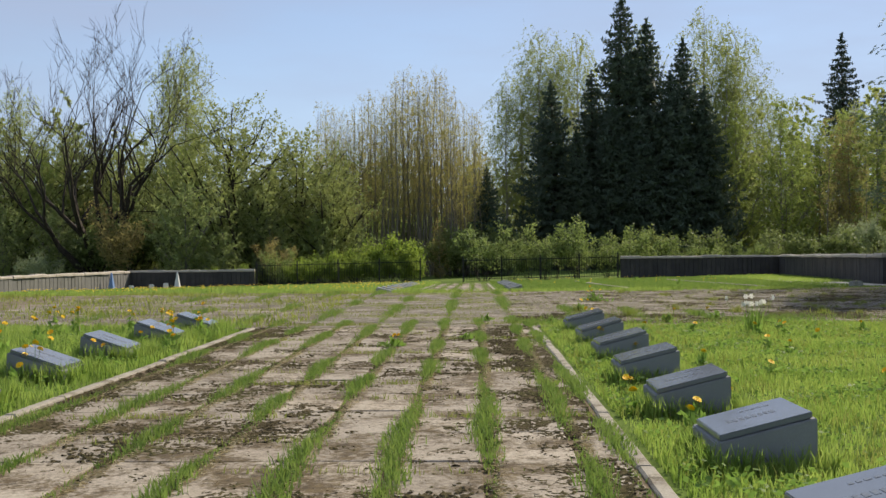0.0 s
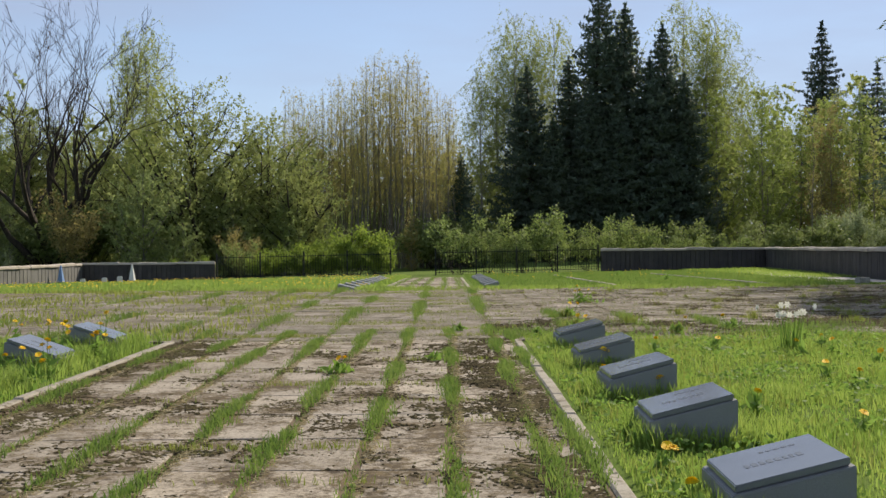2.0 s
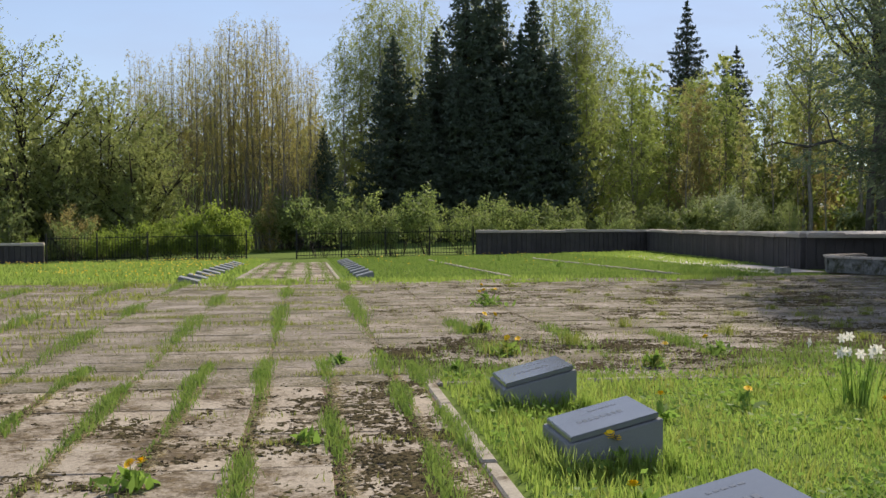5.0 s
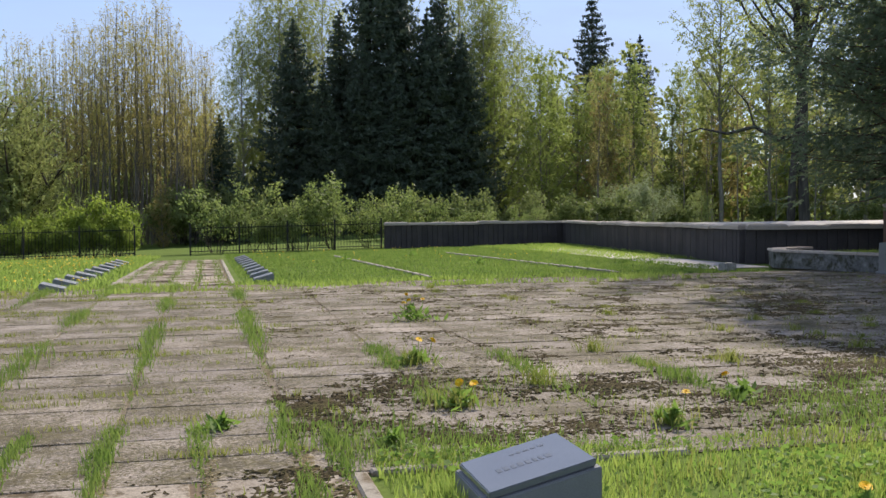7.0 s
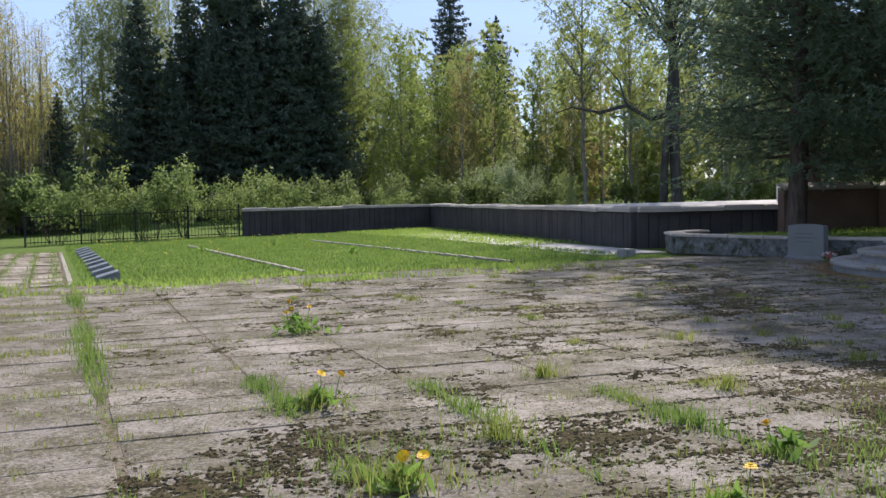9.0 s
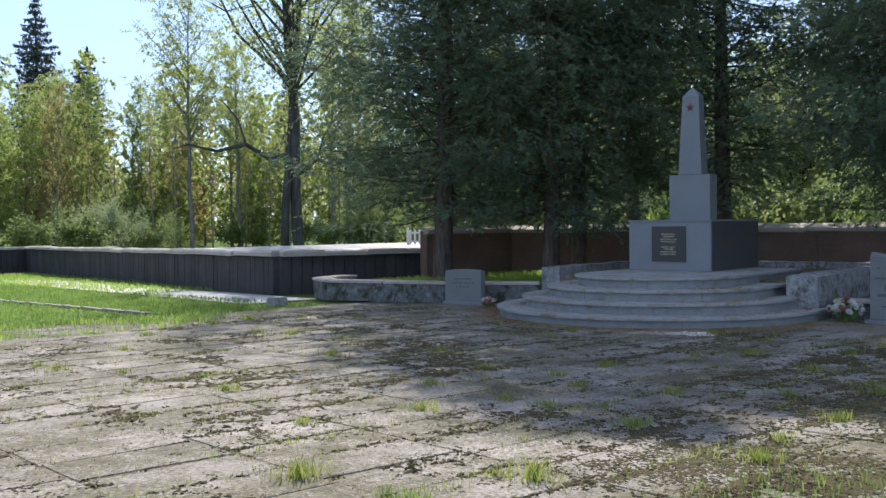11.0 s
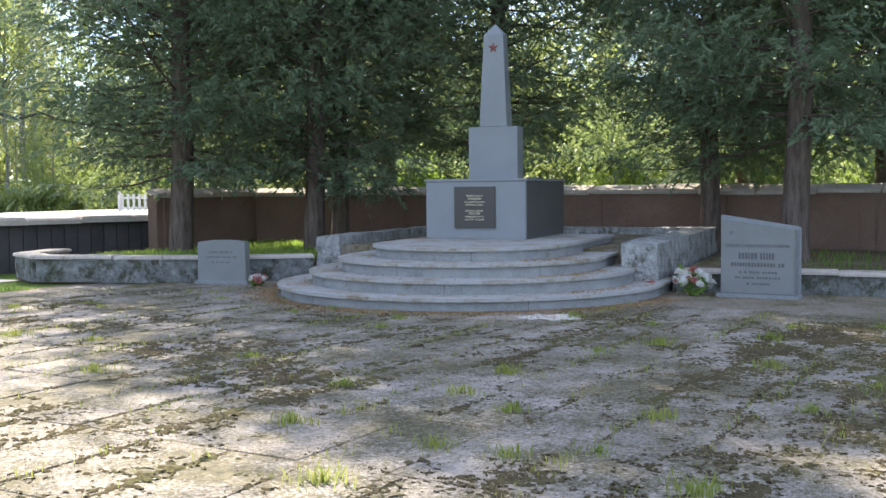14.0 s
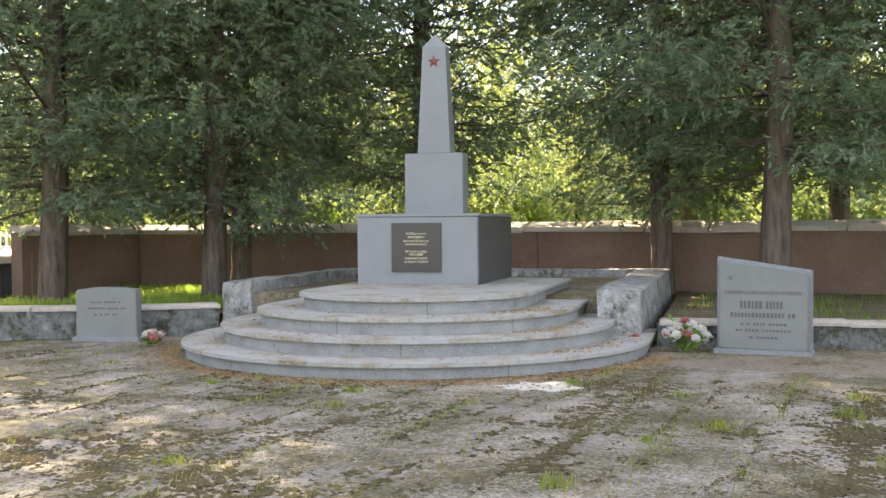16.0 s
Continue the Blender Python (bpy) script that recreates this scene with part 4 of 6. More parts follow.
    pts[:, :, 2] -= (max(hang, 0) * 0.35 * L * u * u)[:, :, 0]
    pts = pts.reshape(-1, 3) + nr.normal(size=(strands * per, 3)) * 0.07
    pts = pts[pts[:, 2] > 0.15]
    return tree_of(name, label, "tree", lines, 5, bark, pts, size, aspect, leaf, seed, down=0.3 if hang > 0.3 else 0.0, group=group)


def spruce(name, label, seed, h, leaf, n_whorl=26, dens=16, r0=0.2, clear=0.03, sparse=1.0, size=0.17):
    rng, nr = random.Random(seed), np.random.RandomState(seed)
    lines = [[((0, 0, -0.1), h * 0.014), ((0.02 * h * rng.uniform(-1, 1), 0, h * 0.55), h * 0.007), ((0, 0, h), 0.015)]]
    pts = []
    for w in range(n_whorl):
        f = clear + (1 - clear) * (w / n_whorl) ** 0.92
        z = h * f
        L = h * r0 * (1 - f) ** 0.75 * rng.uniform(0.75, 1.18) + 0.18
        nb = 9 if f < 0.8 else 6
        a0 = rng.uniform(0, 6.28)
        for k in range(nb):
            if rng.random() > sparse:
                continue
            a = a0 + 6.283 * k / nb + rng.uniform(-0.25, 0.25)
            l = L * rng.uniform(0.7, 1.15)
            sag = rng.uniform(0.18, 0.42)
            br = []
            for s in range(5):
                t = s / 4
                br.append(((math.cos(a) * l * t, math.sin(a) * l * t, z - sag * l * math.sin(t * 2.2) * 0.75 + 0.10 * l * t * t), max(0.008, 0.035 * (1 - t))))
            lines.append(br)
            n = max(8, int(dens * l))
            t = nr.uniform(0.12, 1.0, n)
            wd = (0.06 + 0.20 * (1 - t)) * l
            side = nr.normal(size=n) * wd
            x = math.cos(a) * l * t - math.sin(a) * side
            y = math.sin(a) * l * t + math.cos(a) * side
            zz = z - sag * l * np.sin(t * 2.2) * 0.75 + 0.10 * l * t * t - np.abs(nr.normal(size=n)) * 0.16 - np.abs(side) * 0.25
            pts.append(np.stack([x, y, zz], axis=1))
    pts.append(np.stack([nr.normal(size=60) * 0.06, nr.normal(size=60) * 0.06, h - nr.uniform(0, 1.2, 60)], axis=1))
    return tree_of(name, label, "tree", lines, 4, M_BARK, np.concatenate(pts), size, 0.34, leaf, seed, down=0.25, group="conifers of the wood edge")


def bush(name, label, seed, r, h, leaf, n=2600, size=0.06, group="bushes by the fence"):
    rng, nr = random.Random(seed), np.random.RandomState(seed)
    lines, tips = [], []
    for k in range(11):
        a, b = rng.uniform(0, 6.28), rng.uniform(0.05, 0.75)
        grow(rng, (r * 0.18 * math.cos(a), r * 0.18 * math.sin(a), -0.05), (math.cos(a) * b, math.sin(a) * b, 1), h * rng.uniform(0.42, 0.66), 0.018, 2, 0.6, lines, tips, 0.35, (2, 3), 0.14, 4, 0.6)
    tips = [q for q in tips if q[2] > h * 0.08]
    pts = scatter(tips, max(1, n // max(1, len(tips))), 0.12 * r, nr)
    pts = pts[pts[:, 2] > 0.05]
    return tree_of(name, label, "bush", lines, 4, M_BARK, pts, size, 0.55, leaf, seed, group=group)


def plant(src, x, y, s=1.0, rz=0.0, sz=None):
    ob = copy_thing(src, pose(x, y, gz(x, y) - 0.05, 0, 0, rz))
    ob.scale = (s, s, sz or s)
    return ob


def settle(src, x, y, s=1.0, rz=0.0):
    """Stand the first of a kind at its own place."""
    src.location, src.rotation_euler, src.scale = (x, y, gz(x, y) - 0.05), (0, 0, radians(rz)), (s, s, s)
    return src


TR = random.Random(77)
# spruces
SP = spruce("spruce", "tall dark green spruce with drooping boughs at the wood edge", 1, 24.0, M_SPRUCE, 42, 20, 0.235, 0.03, 1.0, 0.24)
SP2 = spruce("spruce", "dense dark spruce with a narrow pointed top", 2, 18.0, M_SPRUCE, 34, 20, 0.27, 0.03, 1.0, 0.235)
settle(SP, 13.4, 84, 1.09)
settle(SP2, 6.4, 82, 0.99)
for x, y, s, k in ((15.9, 85, 1.0, 0), (19.2, 84, 0.91, 0), (10.6, 85, 0.80, 0), (17.5, 81.5, 1.02, 1), (21.0, 83, 0.95, 1), (8.6, 80, 0.72, 1), (12.0, 80.5, 0.85, 1), (0.2, 70, 0.50, 1), (14.4, 80, 0.8, 1)):
    plant((SP, SP2)[k], x, y, s, TR.uniform(0, 360))
FS = spruce("far_spruce", "distant spruce with open layered boughs above the wood", 5, 27.0, M_PINE, 24, 20, 0.23, 0.34, 0.9, 0.24)
settle(FS, 45.0, 115, 1.04)
for x, y, s in ((62, 140, 1.0), (82, 120, 0.9), (52, 120, 0.8), (30, 150, 0.9), (95, 80, 0.9), (100, 60, 0.85)):
    plant(FS, x, y, s, TR.uniform(0, 360))

# birches
BI = crown_tree("birch", "tall birch with fine hanging yellow-green spring leaves", 11, 24.0, 3.5, 0.20, M_BIRCH, M_BARKB, 60, 1050, 22, 0.080, 0.9, 1.9, 0.2, 0.42, 0.5, 1.0, 0.05, "birches of the wood")
settle(BI, 6.0, 92, 1.06)
for x, y, s in ((10.3, 96, 1.06), (4.2, 93, 0.92), (7.8, 94, 0.98), (23.2, 93, 1.12), (24.8, 90, 0.95), (26.4, 93, 1.05), (17, 97, 1.1), (-23.7, 66, 0.82), (-25.6, 69, 0.80), (-39, 70, 0.72), (-44, 66, 0.7), (2.5, 90, 0.8), (-36.5, 75, 0.60), (30.5, 98, 0.8), (41, 100, 0.75), (58, 74, 0.9), (70, 60, 0.9), (-52, 66, 0.8), (62, 52, 0.85)):
    plant(BI, x, y, s, TR.uniform(0, 360))
TB = crown_tree("tall_birch", "slender birch with a clear trunk and airy crown behind the wall", 12, 21.0, 3.3, 0.45, M_BIRCH, M_BARKG, 44, 600, 18, 0.085, 0.55, 1.5, 0.19, 0.4, 0.42, 1.1, 0.06, "birches of the wood")
settle(TB, 36.6, 66, 0.98)
for x, y, s in ((46, 62, 0.9), (50, 50, 0.95), (43, 70, 0.85), (57, 40, 0.9)):
    plant(TB, x, y, s, TR.uniform(0, 360))

# two-stemmed old birch behind the terrace, with a crooked dead limb
dead_limb = [((0.0, 0.0, 3.5), 0.10), ((-0.7, 0.5, 3.3), 0.085), ((-1.3, 0.9, 3.75), 0.07), ((-2.0, 1.4, 3.55), 0.055), ((-2.7, 1.9, 3.75), 0.03), ((-3.1, 2.2, 3.6), 0.015)]
side_limb = [((-1.3, 0.9, 3.75), 0.045), ((-1.5, 1.0, 4.5), 0.03), ((-1.9, 1.3, 5.1), 0.012)]
OB = crown_tree("old_birch", "old dark-stemmed birch with sparse leaves behind the terrace", 14, 19.0, 3.4, 0.36, M_BIRCH, M_BARKD, 40, 520, 16, 0.06, 0.75, 1.6, 0.185, 0.4, 0.42, 1.1, 0.06, "birches of the wood", lean=0.015, extra=(dead_limb, side_limb))
settle(OB, 25.6, 36.8, 1.42)
ob = copy_thing(OB, pose(24.9, 37.2, gz(24.9, 37.2) - 0.05, 0, -3, 140))
ob.scale = (1.1, 1.1, 1.25)

# young yellow-green and bronze trees
YG = crown_tree("young_tree", "young tree with bright yellow-green spring foliage", 21, 15.0, 2.7, 0.06, M_YELLOW, M_BARKG, 54, 620, 19, 0.085, 0.05, 1.1, 0.12, 0.3, 0.6, 1.2, 0.04, "young trees of the wood")
settle(YG, 28.6, 84, 1.08)
for x, y, s in ((24.6, 85, 1.05), (39, 88, 1.05), (31, 90, 1.0), (42, 84, 1.0), (33.5, 89, 0.95), (37, 92, 1.05), (46, 90, 1.0), (21.8, 88, 1.1), (-22.4, 60, 0.7), (-9, 78, 0.8), (55, 66, 0.9), (48, 76, 0.9), (-33, 60, 0.7), (66, 46, 0.9)):
    plant(YG, x, y, s, TR.uniform(0, 360))
BZ = crown_tree("bronze_tree", "young tree with bronze-tinged opening leaves", 22, 14.0, 2.4, 0.06, M_BRONZE, M_BARKG, 50, 540, 18, 0.084, 0.05, 1.0, 0.11, 0.3, 0.6, 1.2, 0.04, "young trees of the wood")
settle(BZ, 35.2, 86, 1.0)
for x, y, s in ((44.5, 82, 0.95), (33.0, 82, 0.6), (52, 84, 0.9), (-38, 66, 0.7), (-3.5, 62, 0.32), (60, 62, 0.8)):
    plant(BZ, x, y, s, TR.uniform(0, 360))

# thin aspens in a thicket
AS = [crown_tree("aspen", "thin straight grey aspen with sparse yellowish buds", 31 + k, 15.0, 0.95, 0.32, M_ASPEN, M_BARKA, 26, 105, 11, 0.056, -0.9, 1.0, 0.095, 0.3, 0.5, 1.6, 0.018, "aspen thicket", lean=0.012) for k in range(3)]
spots = []
for k in range(92):
    x = -14.2 + 14.2 * ((k + TR.random()) / 92)
    y = 66 + 13 * TR.random()
    hh = 0.92 + 0.22 * math.exp(-((x + 5.6) / 4.0) ** 2) - 0.12 * max(0, (x + 2.5) / 2.5) + TR.uniform(-0.13, 0.06)
    spots.append((x * (y + 17) / 89.0 - 0.98 * (1 - (y + 17) / 89.0), y, hh * (y + 17) / 89.0))
for k, (x, y, s) in enumerate(spots):
    if k < 3:
        settle(AS[k], x, y, s)
    else:
        plant(AS[k % 3], x, y, s, TR.uniform(0, 360))

# bare tree and the round willows on the left
rng_b = random.Random(41)
lines_b, tips_b = [], []
for k, (dx, dy, L) in enumerate(((-0.10, 0.05, 7.5), (0.12, -0.05, 7.8), (0.03, 0.1, 8.2), (-0.55, 0.0, 6.2), (0.5, 0.1, 6.0), (0.28, -0.1, 7.2), (-0.3, 0.1, 7.0))):
    grow(rng_b, (0.25 * math.cos(k), 0.25 * math.sin(k), -0.1), (dx, dy, 1), L, 0.34, 5, 0.66, lines_b, tips_b, 0.20, (3, 3), 0.17, 6, 0.66, 0.86, 0.016)
BT = tree_of("bare_tree", "many-stemmed leafless dark tree against the sky", "tree", lines_b, 5, M_BARK, None, 0, 0, None, 0)
top_b = max(q[2] for l in lines_b for q, _ in l)
settle(BT, -28.0, 58, 19.4 / top_b, 20)
BT.scale[0] *= 0.8
WI = crown_tree("willow", "round-crowned willow with dark limbs and small olive leaves", 51, 13.0, 5.0, 0.10, M_WILLOW, M_BARK, 80, 1900, 17, 0.094, 0.0, 1.4, 0.24, 0.42, 0.40, 0.9, 0.12, "willows behind the fence", lean=0.05)
settle(WI, -18.6, 60, 1.02, 40)
for x, y, s in ((-13.8, 62, 0.86), (-16.0, 57, 0.6), (-11.0, 59, 0.62), (-36, 61, 0.95), (-32, 64, 0.9), (-24, 66, 0.8), (-44, 60, 0.8), (-30, 70, 0.85)):
    plant(WI, x, y, s, TR.uniform(0, 360))

# bushes
BU = bush("bush", "leafy light green bush behind the fence", 61, 1.3, 2.6, M_BUSH, 4200, 0.075)
BU2 = bush("bush", "loose green bush with upright shoots behind the fence", 62, 1.2, 3.0, M_BUSHD, 2600, 0.075)
settle(BU, -6.4, 47.6, 1.05)
settle(BU2, -0.4, 47.6, 1.0)
for x, y, s, k in ((-8.2, 47.4, 0.78, 0), (-9.9, 47.2, 0.72, 0), (-11.6, 47.0, 0.62, 0), (-13.0, 46.8, 0.66, 1), (-5.0, 47.0, 0.88, 0), (1.3, 47.4, 0.7, 1), (2.5, 47.8, 0.72, 1), (3.9, 47.8, 1.0, 1), (5.5, 47.6, 1.08, 1), (7.3, 48.0, 0.8, 1), (9.3, 48.6, 0.92, 1), (10.8, 48.8, 0.8, 1), (12.6, 49.4, 0.6, 1), (14.4, 49.8, 0.55, 1), (16.5, 50, 0.6, 1), (-15.2, 47.5, 0.5, 0), (-17.0, 47.5, 0.45, 0), (-7.2, 47.0, 0.8, 0), (-11.9, 45.8, 0.5, 0), (-10.6, 45.7, 0.55, 0), (-9.2, 45.8, 0.55, 0), (-7.9, 45.7, 0.6, 0), (-6.6, 45.8, 0.62, 0), (-5.4, 45.8, 0.6, 0), (-4.5, 45.9, 0.5, 0), (3.4, 47.2, 0.7, 1)):
    plant((BU, BU2)[k], x, y, s, TR.uniform(0, 360))
LB = crown_tree("leafy_shrub", "tall round shrub in fresh pale green leaf", 63, 7.5, 2.9, 0.04, M_SHRUB, M_BARKG, 44, 560, 16, 0.085, 0.0, 0.9, 0.09, 0.35, 0.45, 1.0, 0.04, "shrubs behind the wall", lean=0.03)
settle(LB, -20.0, 52, 0.95)
for x, y, s in ((-20.6, 56, 0.72), (-17.5, 52, 0.5), (-30.5, 57, 0.8), (-34.5, 57, 0.85), (-39, 58, 0.95), (-26.4, 60, 0.95), (-15.2, 56, 0.75), (-12.0, 57, 0.7), (-9.8, 62, 0.6), (-45, 57, 1.0), (31, 76, 0.5), (24.5, 74, 0.45), (37, 78, 0.5), (44, 56, 0.75), (33, 62, 0.4), (40, 46, 0.5), (50, 44, 0.7), (46, 36, 0.6)):
    plant(LB, x, y, s, TR.uniform(0, 360))
RB = bush("russet_bush", "russet-leaved bush against the woods", 64, 1.8, 4.6, M_BRONZE, 3600, 0.09, "shrubs behind the wall")
settle(RB, -23.9, 51.5, 1.0)
plant(RB, -13.6, 50.5, 0.55, 80)
PB = bush("silver_shrub", "domed pale silver-green shrub behind the wall", 65, 2.4, 3.6, M_PALE, 7000, 0.075, "shrubs behind the wall")
settle(PB, 28.6, 62, 0.85)
plant(PB, -29.3, 50.5, 0.55, 60)
plant(PB, 26.6, 61, 0.5, 130)
UG = bush("undergrowth_bush", "dull green undergrowth bush under the trees", 66, 2.2, 3.6, M_DULL, 2300, 0.14, "undergrowth of the wood")
settle(UG, -27, 57, 1.1)
for k in range(70):
    x = -58 + 128 * (k + TR.random()) / 70
    y = (58 + 20 * TR.random()) if x < 34 else 30 + 45 * TR.random()
    if -13 < x < 3:
        y = 82 + 8 * TR.random()
    plant(UG, x, y, TR.uniform(0.7, 1.5) if x < 3 else TR.uniform(0.4, 0.85), TR.uniform(0, 360))
# deeper wood: coarser trees of the same kinds
FAR = [crown_tree("far_birch", "distant birch in pale spring leaf", 81, 12.5, 2.2, 0.12, M_BIRCH, M_BARKB, 26, 150, 15, 0.16, 0.5, 1.3, 0.13, 0.4, 0.5, 1.0, 0.04, "trees of the far wood"),
       crown_tree("far_tree", "distant tree in yellow-green spring leaf", 82, 12.5, 2.4, 0.05, M_YELLOW, M_BARKG, 26, 150, 15, 0.16, 0.0, 1.1, 0.12, 0.3, 0.55, 1.0, 0.04, "trees of the far wood"),
       crown_tree("far_tree", "distant bronze-leaved young tree", 83, 12.0, 2.1, 0.05, M_BRONZE, M_BARKG, 26, 140, 15, 0.16, 0.0, 1.1, 0.12, 0.3, 0.55, 1.0, 0.04, "trees of the far wood"),
       crown_tree("far_tree", "distant round tree in dull green leaf", 84, 11.0, 3.2, 0.05, M_WILLOW, M_BARKG, 30, 170, 15, 0.16, 0.0, 1.3, 0.14, 0.4, 0.4, 0.9, 0.05, "trees of the far wood")]
for k, t in enumerate(FAR):
    settle(t, -60 + 40 * k, 118, 1.0)
for k in range(44):
    x = -95 + 210 * (k + TR.random()) / 44
    y = 112 + 40 * TR.random() - 0.35 * abs(x - 10) * 0.6
    plant(FAR[k % 4], x, y, TR.uniform(0.9, 1.25), TR.uniform(0, 360))
for k in range(34):
    a = radians(20 + 110 * (k + TR.random()) / 34)
    r = TR.uniform(62, 90)
    plant((FAR[0], FAR[1], FAR[3], TB, FAR[2], UG)[k % 6], 15 + r * math.sin(a), 8 + r * math.cos(a), TR.uniform(1.0, 1.4), TR.uniform(0, 360))

for k in range(30):
    a = radians(40 + 75 * (k + TR.random()) / 30)
    r = TR.uniform(30, 62)
    plant((FAR[1], LB, UG, FAR[3], LB, FAR[0])[k % 6], 15 + r * math.sin(a), 8 + r * math.cos(a), TR.uniform(0.7, 1.0), TR.uniform(0, 360))

# shrubs and low trees close behind the monument's wall
for k in range(16):
    a = radians(38 + 85 * (k + TR.random()) / 16)
    r = TR.uniform(13, 26)
    plant((UG, LB, BU, UG)[k % 4], 15.5 + r * math.sin(a), 8 + r * math.cos(a), TR.uniform(0.6, 1.0), TR.uniform(0, 360))
for k in range(30):
    a = radians(36 + 84 * (k + TR.random()) / 30)
    r = TR.uniform(34, 52)
    src, s = ((LB, 1.3), (YG, 0.8), (BI, 0.55), (LB, 1.15), (WI, 0.8))[k % 5]
    plant(src, 15 + r * math.sin(a), 8 + r * math.cos(a), s * TR.uniform(0.85, 1.15), TR.uniform(0, 360))
for k in range(12):
    plant(FAR[(0, 3, 2)[k % 3]], -15 + 16 * (k + TR.random()) / 12, 94 + 10 * TR.random(), TR.uniform(0.95, 1.1), TR.uniform(0, 360))
for x, y, s in ((-3.6, 63.5, 0.8), (-1.8, 65.0, 0.9), (-0.2, 64.0, 0.75), (1.4, 65.5, 0.85), (-2.6, 67.5, 1.0), (0.6, 68.0, 1.0)):
    plant(UG, x, y, s, TR.uniform(0, 360))
# closed rows behind the western and eastern edges
for k in range(20):
    plant(FAR[(3, 0, 3, 1)[k % 4]], -58 + 45 * (k + TR.random()) / 20, 80 + 16 * TR.random(), TR.uniform(0.9, 1.15), TR.uniform(0, 360))
for k in range(26):
    a = radians(13 + 36 * (k + TR.random()) / 26)
    r = TR.uniform(96, 116)
    plant(FAR[(1, 0, 3, 0, 1, 2)[k % 6]], r * math.sin(a), -5 + r * math.cos(a), TR.uniform(1.15, 1.5), TR.uniform(0, 360))


for x, y, s in ((-36, 72, 1.35), (-31, 75, 1.25), (-41, 70, 1.3), (-27, 78, 1.2), (-47, 72, 1.3)):
    plant(FAR[3], x, y, s, TR.uniform(0, 360))
# thin grey stems of the thicket beyond the terrace
for k in range(12):
    a, r = radians(22 + 18 * (k + TR.random()) / 12), TR.uniform(64, 86)
    plant(AS[k % 3], r * math.sin(a), r * math.cos(a), TR.uniform(0.6, 0.78), TR.uniform(0, 360))


def far_woods():
    """The closed wood behind the single trees: too far and dense to tell tree from tree."""
    nr = np.random.RandomState(88)
    n = 170000
    a = nr.uniform(radians(-52), radians(128), n)
    k = np.floor(a * 60)
    ph = np.sin(k * 12.9898) * 43758.5453
    ph = ph - np.floor(ph)
    top = 11.0 + 5.5 * ph + 2.0 * np.sin(a * 23.0)
    mid = (k + 0.5) / 60.0
    rad = 118 + 30 * ((ph * 7.13) % 1.0)
    f = nr.beta(1.3, 1.7, n)
    wd = 1.55 * np.sin(np.pi * np.clip(f, 0.04, 0.97)) ** 0.6
    aa = mid + (wd * nr.normal(size=n) * 0.75) / rad
    rr = rad + nr.normal(size=n) * 1.6
    x, y = 2 + rr * np.sin(aa), 8 + rr * np.cos(aa)
    z = gz_np(x, y) + top * f
    q, fc = cards_np(np.stack([x, y, z], axis=1), 0.30, 0.6, nr)
    tagged(put("far_woods", mesh_of("far_woods", q, fc, M_FARWOOD)), "closed spring wood in the distance", "woods", kind="stuff")


far_woods()


# thujas round the monument
def thuja(seed, h, rad, clear):
    rng, nr = random.Random(seed), np.random.RandomState(seed)
    lines = [[((0, 0, -0.2), 0.27), ((0.03, 0.02, 0.5), 0.21), ((0.06, -0.04, clear + 0.6), 0.18), ((0.1, 0, h * 0.6), 0.1), ((0, 0, h), 0.02)]]
    pts, lie = [], []
    nb = 230
    for k in range(nb):
        f = (k + rng.random()) / nb
        z = clear + (h - clear) * f
        prof = math.sin(math.pi * min(1.0, 0.26 + 0.74 * f ** 0.9)) ** 0.7 if f < 0.999 else 0.05
        l = rad * max(0.12, prof) * rng.uniform(0.55, 1.15)
        a = rng.uniform(0, 6.283)
        rise = rng.uniform(-0.35, 0.35) - (0.12 if f < 0.12 else 0)
        br = [((math.cos(a) * l * t + 0.05, math.sin(a) * l * t, z + rise * l * t + 0.25 * l * t * t), max(0.006, 0.03 * (1 - t))) for t in (0, 0.35, 0.7, 1.0)]
        lines.append(br)
        # flat hanging sprays: fans that leave the bough sideways and droop at the tip
        ns, per = int(10 + 10 * l), 17
        t0 = nr.beta(1.9, 1.1, ns)
        sd = nr.normal(size=ns) * 0.16 * l * (0.35 + t0)
        c, sn = math.cos(a), math.sin(a)
        base = np.stack([c * l * t0 - sn * sd, sn * l * t0 + c * sd, z + rise * l * t0 + 0.25 * l * t0 * t0 + nr.normal(size=ns) * 0.12], axis=1)
        d = np.stack([np.full(ns, c) * 0.7 - sn * np.sign(sd) * 0.6, np.full(ns, sn) * 0.7 + c * np.sign(sd) * 0.6, nr.uniform(-0.6, 0.25, ns)], axis=1) + nr.normal(size=(ns, 3)) * 0.3
        d /= np.linalg.norm(d, axis=1)[:, None]
        side = np.cross(d, nr.normal(size=(ns, 3)) * 0.5 + np.array([0, 0, 1.0]))
        side /= np.linalg.norm(side, axis=1)[:, None]
        u = nr.uniform(0, 1, (ns, per, 1))
        w = nr.uniform(-1, 1, (ns, per, 1)) * 0.12 * (1.05 - u)
        L = nr.uniform(0.18, 0.42, (ns, 1, 1))
        q = base[:, None, :] + d[:, None, :] * L * u + side[:, None, :] * w
        q[:, :, 2] -= 0.10 * u[:, :, 0] ** 2
        dirs = d[:, None, :] + side[:, None, :] * np.sign(w) * 0.6
        dirs[:, :, 2] -= 0.4 * u[:, :, 0]
        pts.append(q.reshape(-1, 3))
        lie.append(dirs.reshape(-1, 3))
    return tree_of("thuja", "dark green thuja with bare trunk and dense hanging sprays", "tree", lines, 6, M_BARKT, np.concatenate(pts), 0.054, 0.27, M_THUJA, seed, group="thujas round the monument", along=np.concatenate(lie))


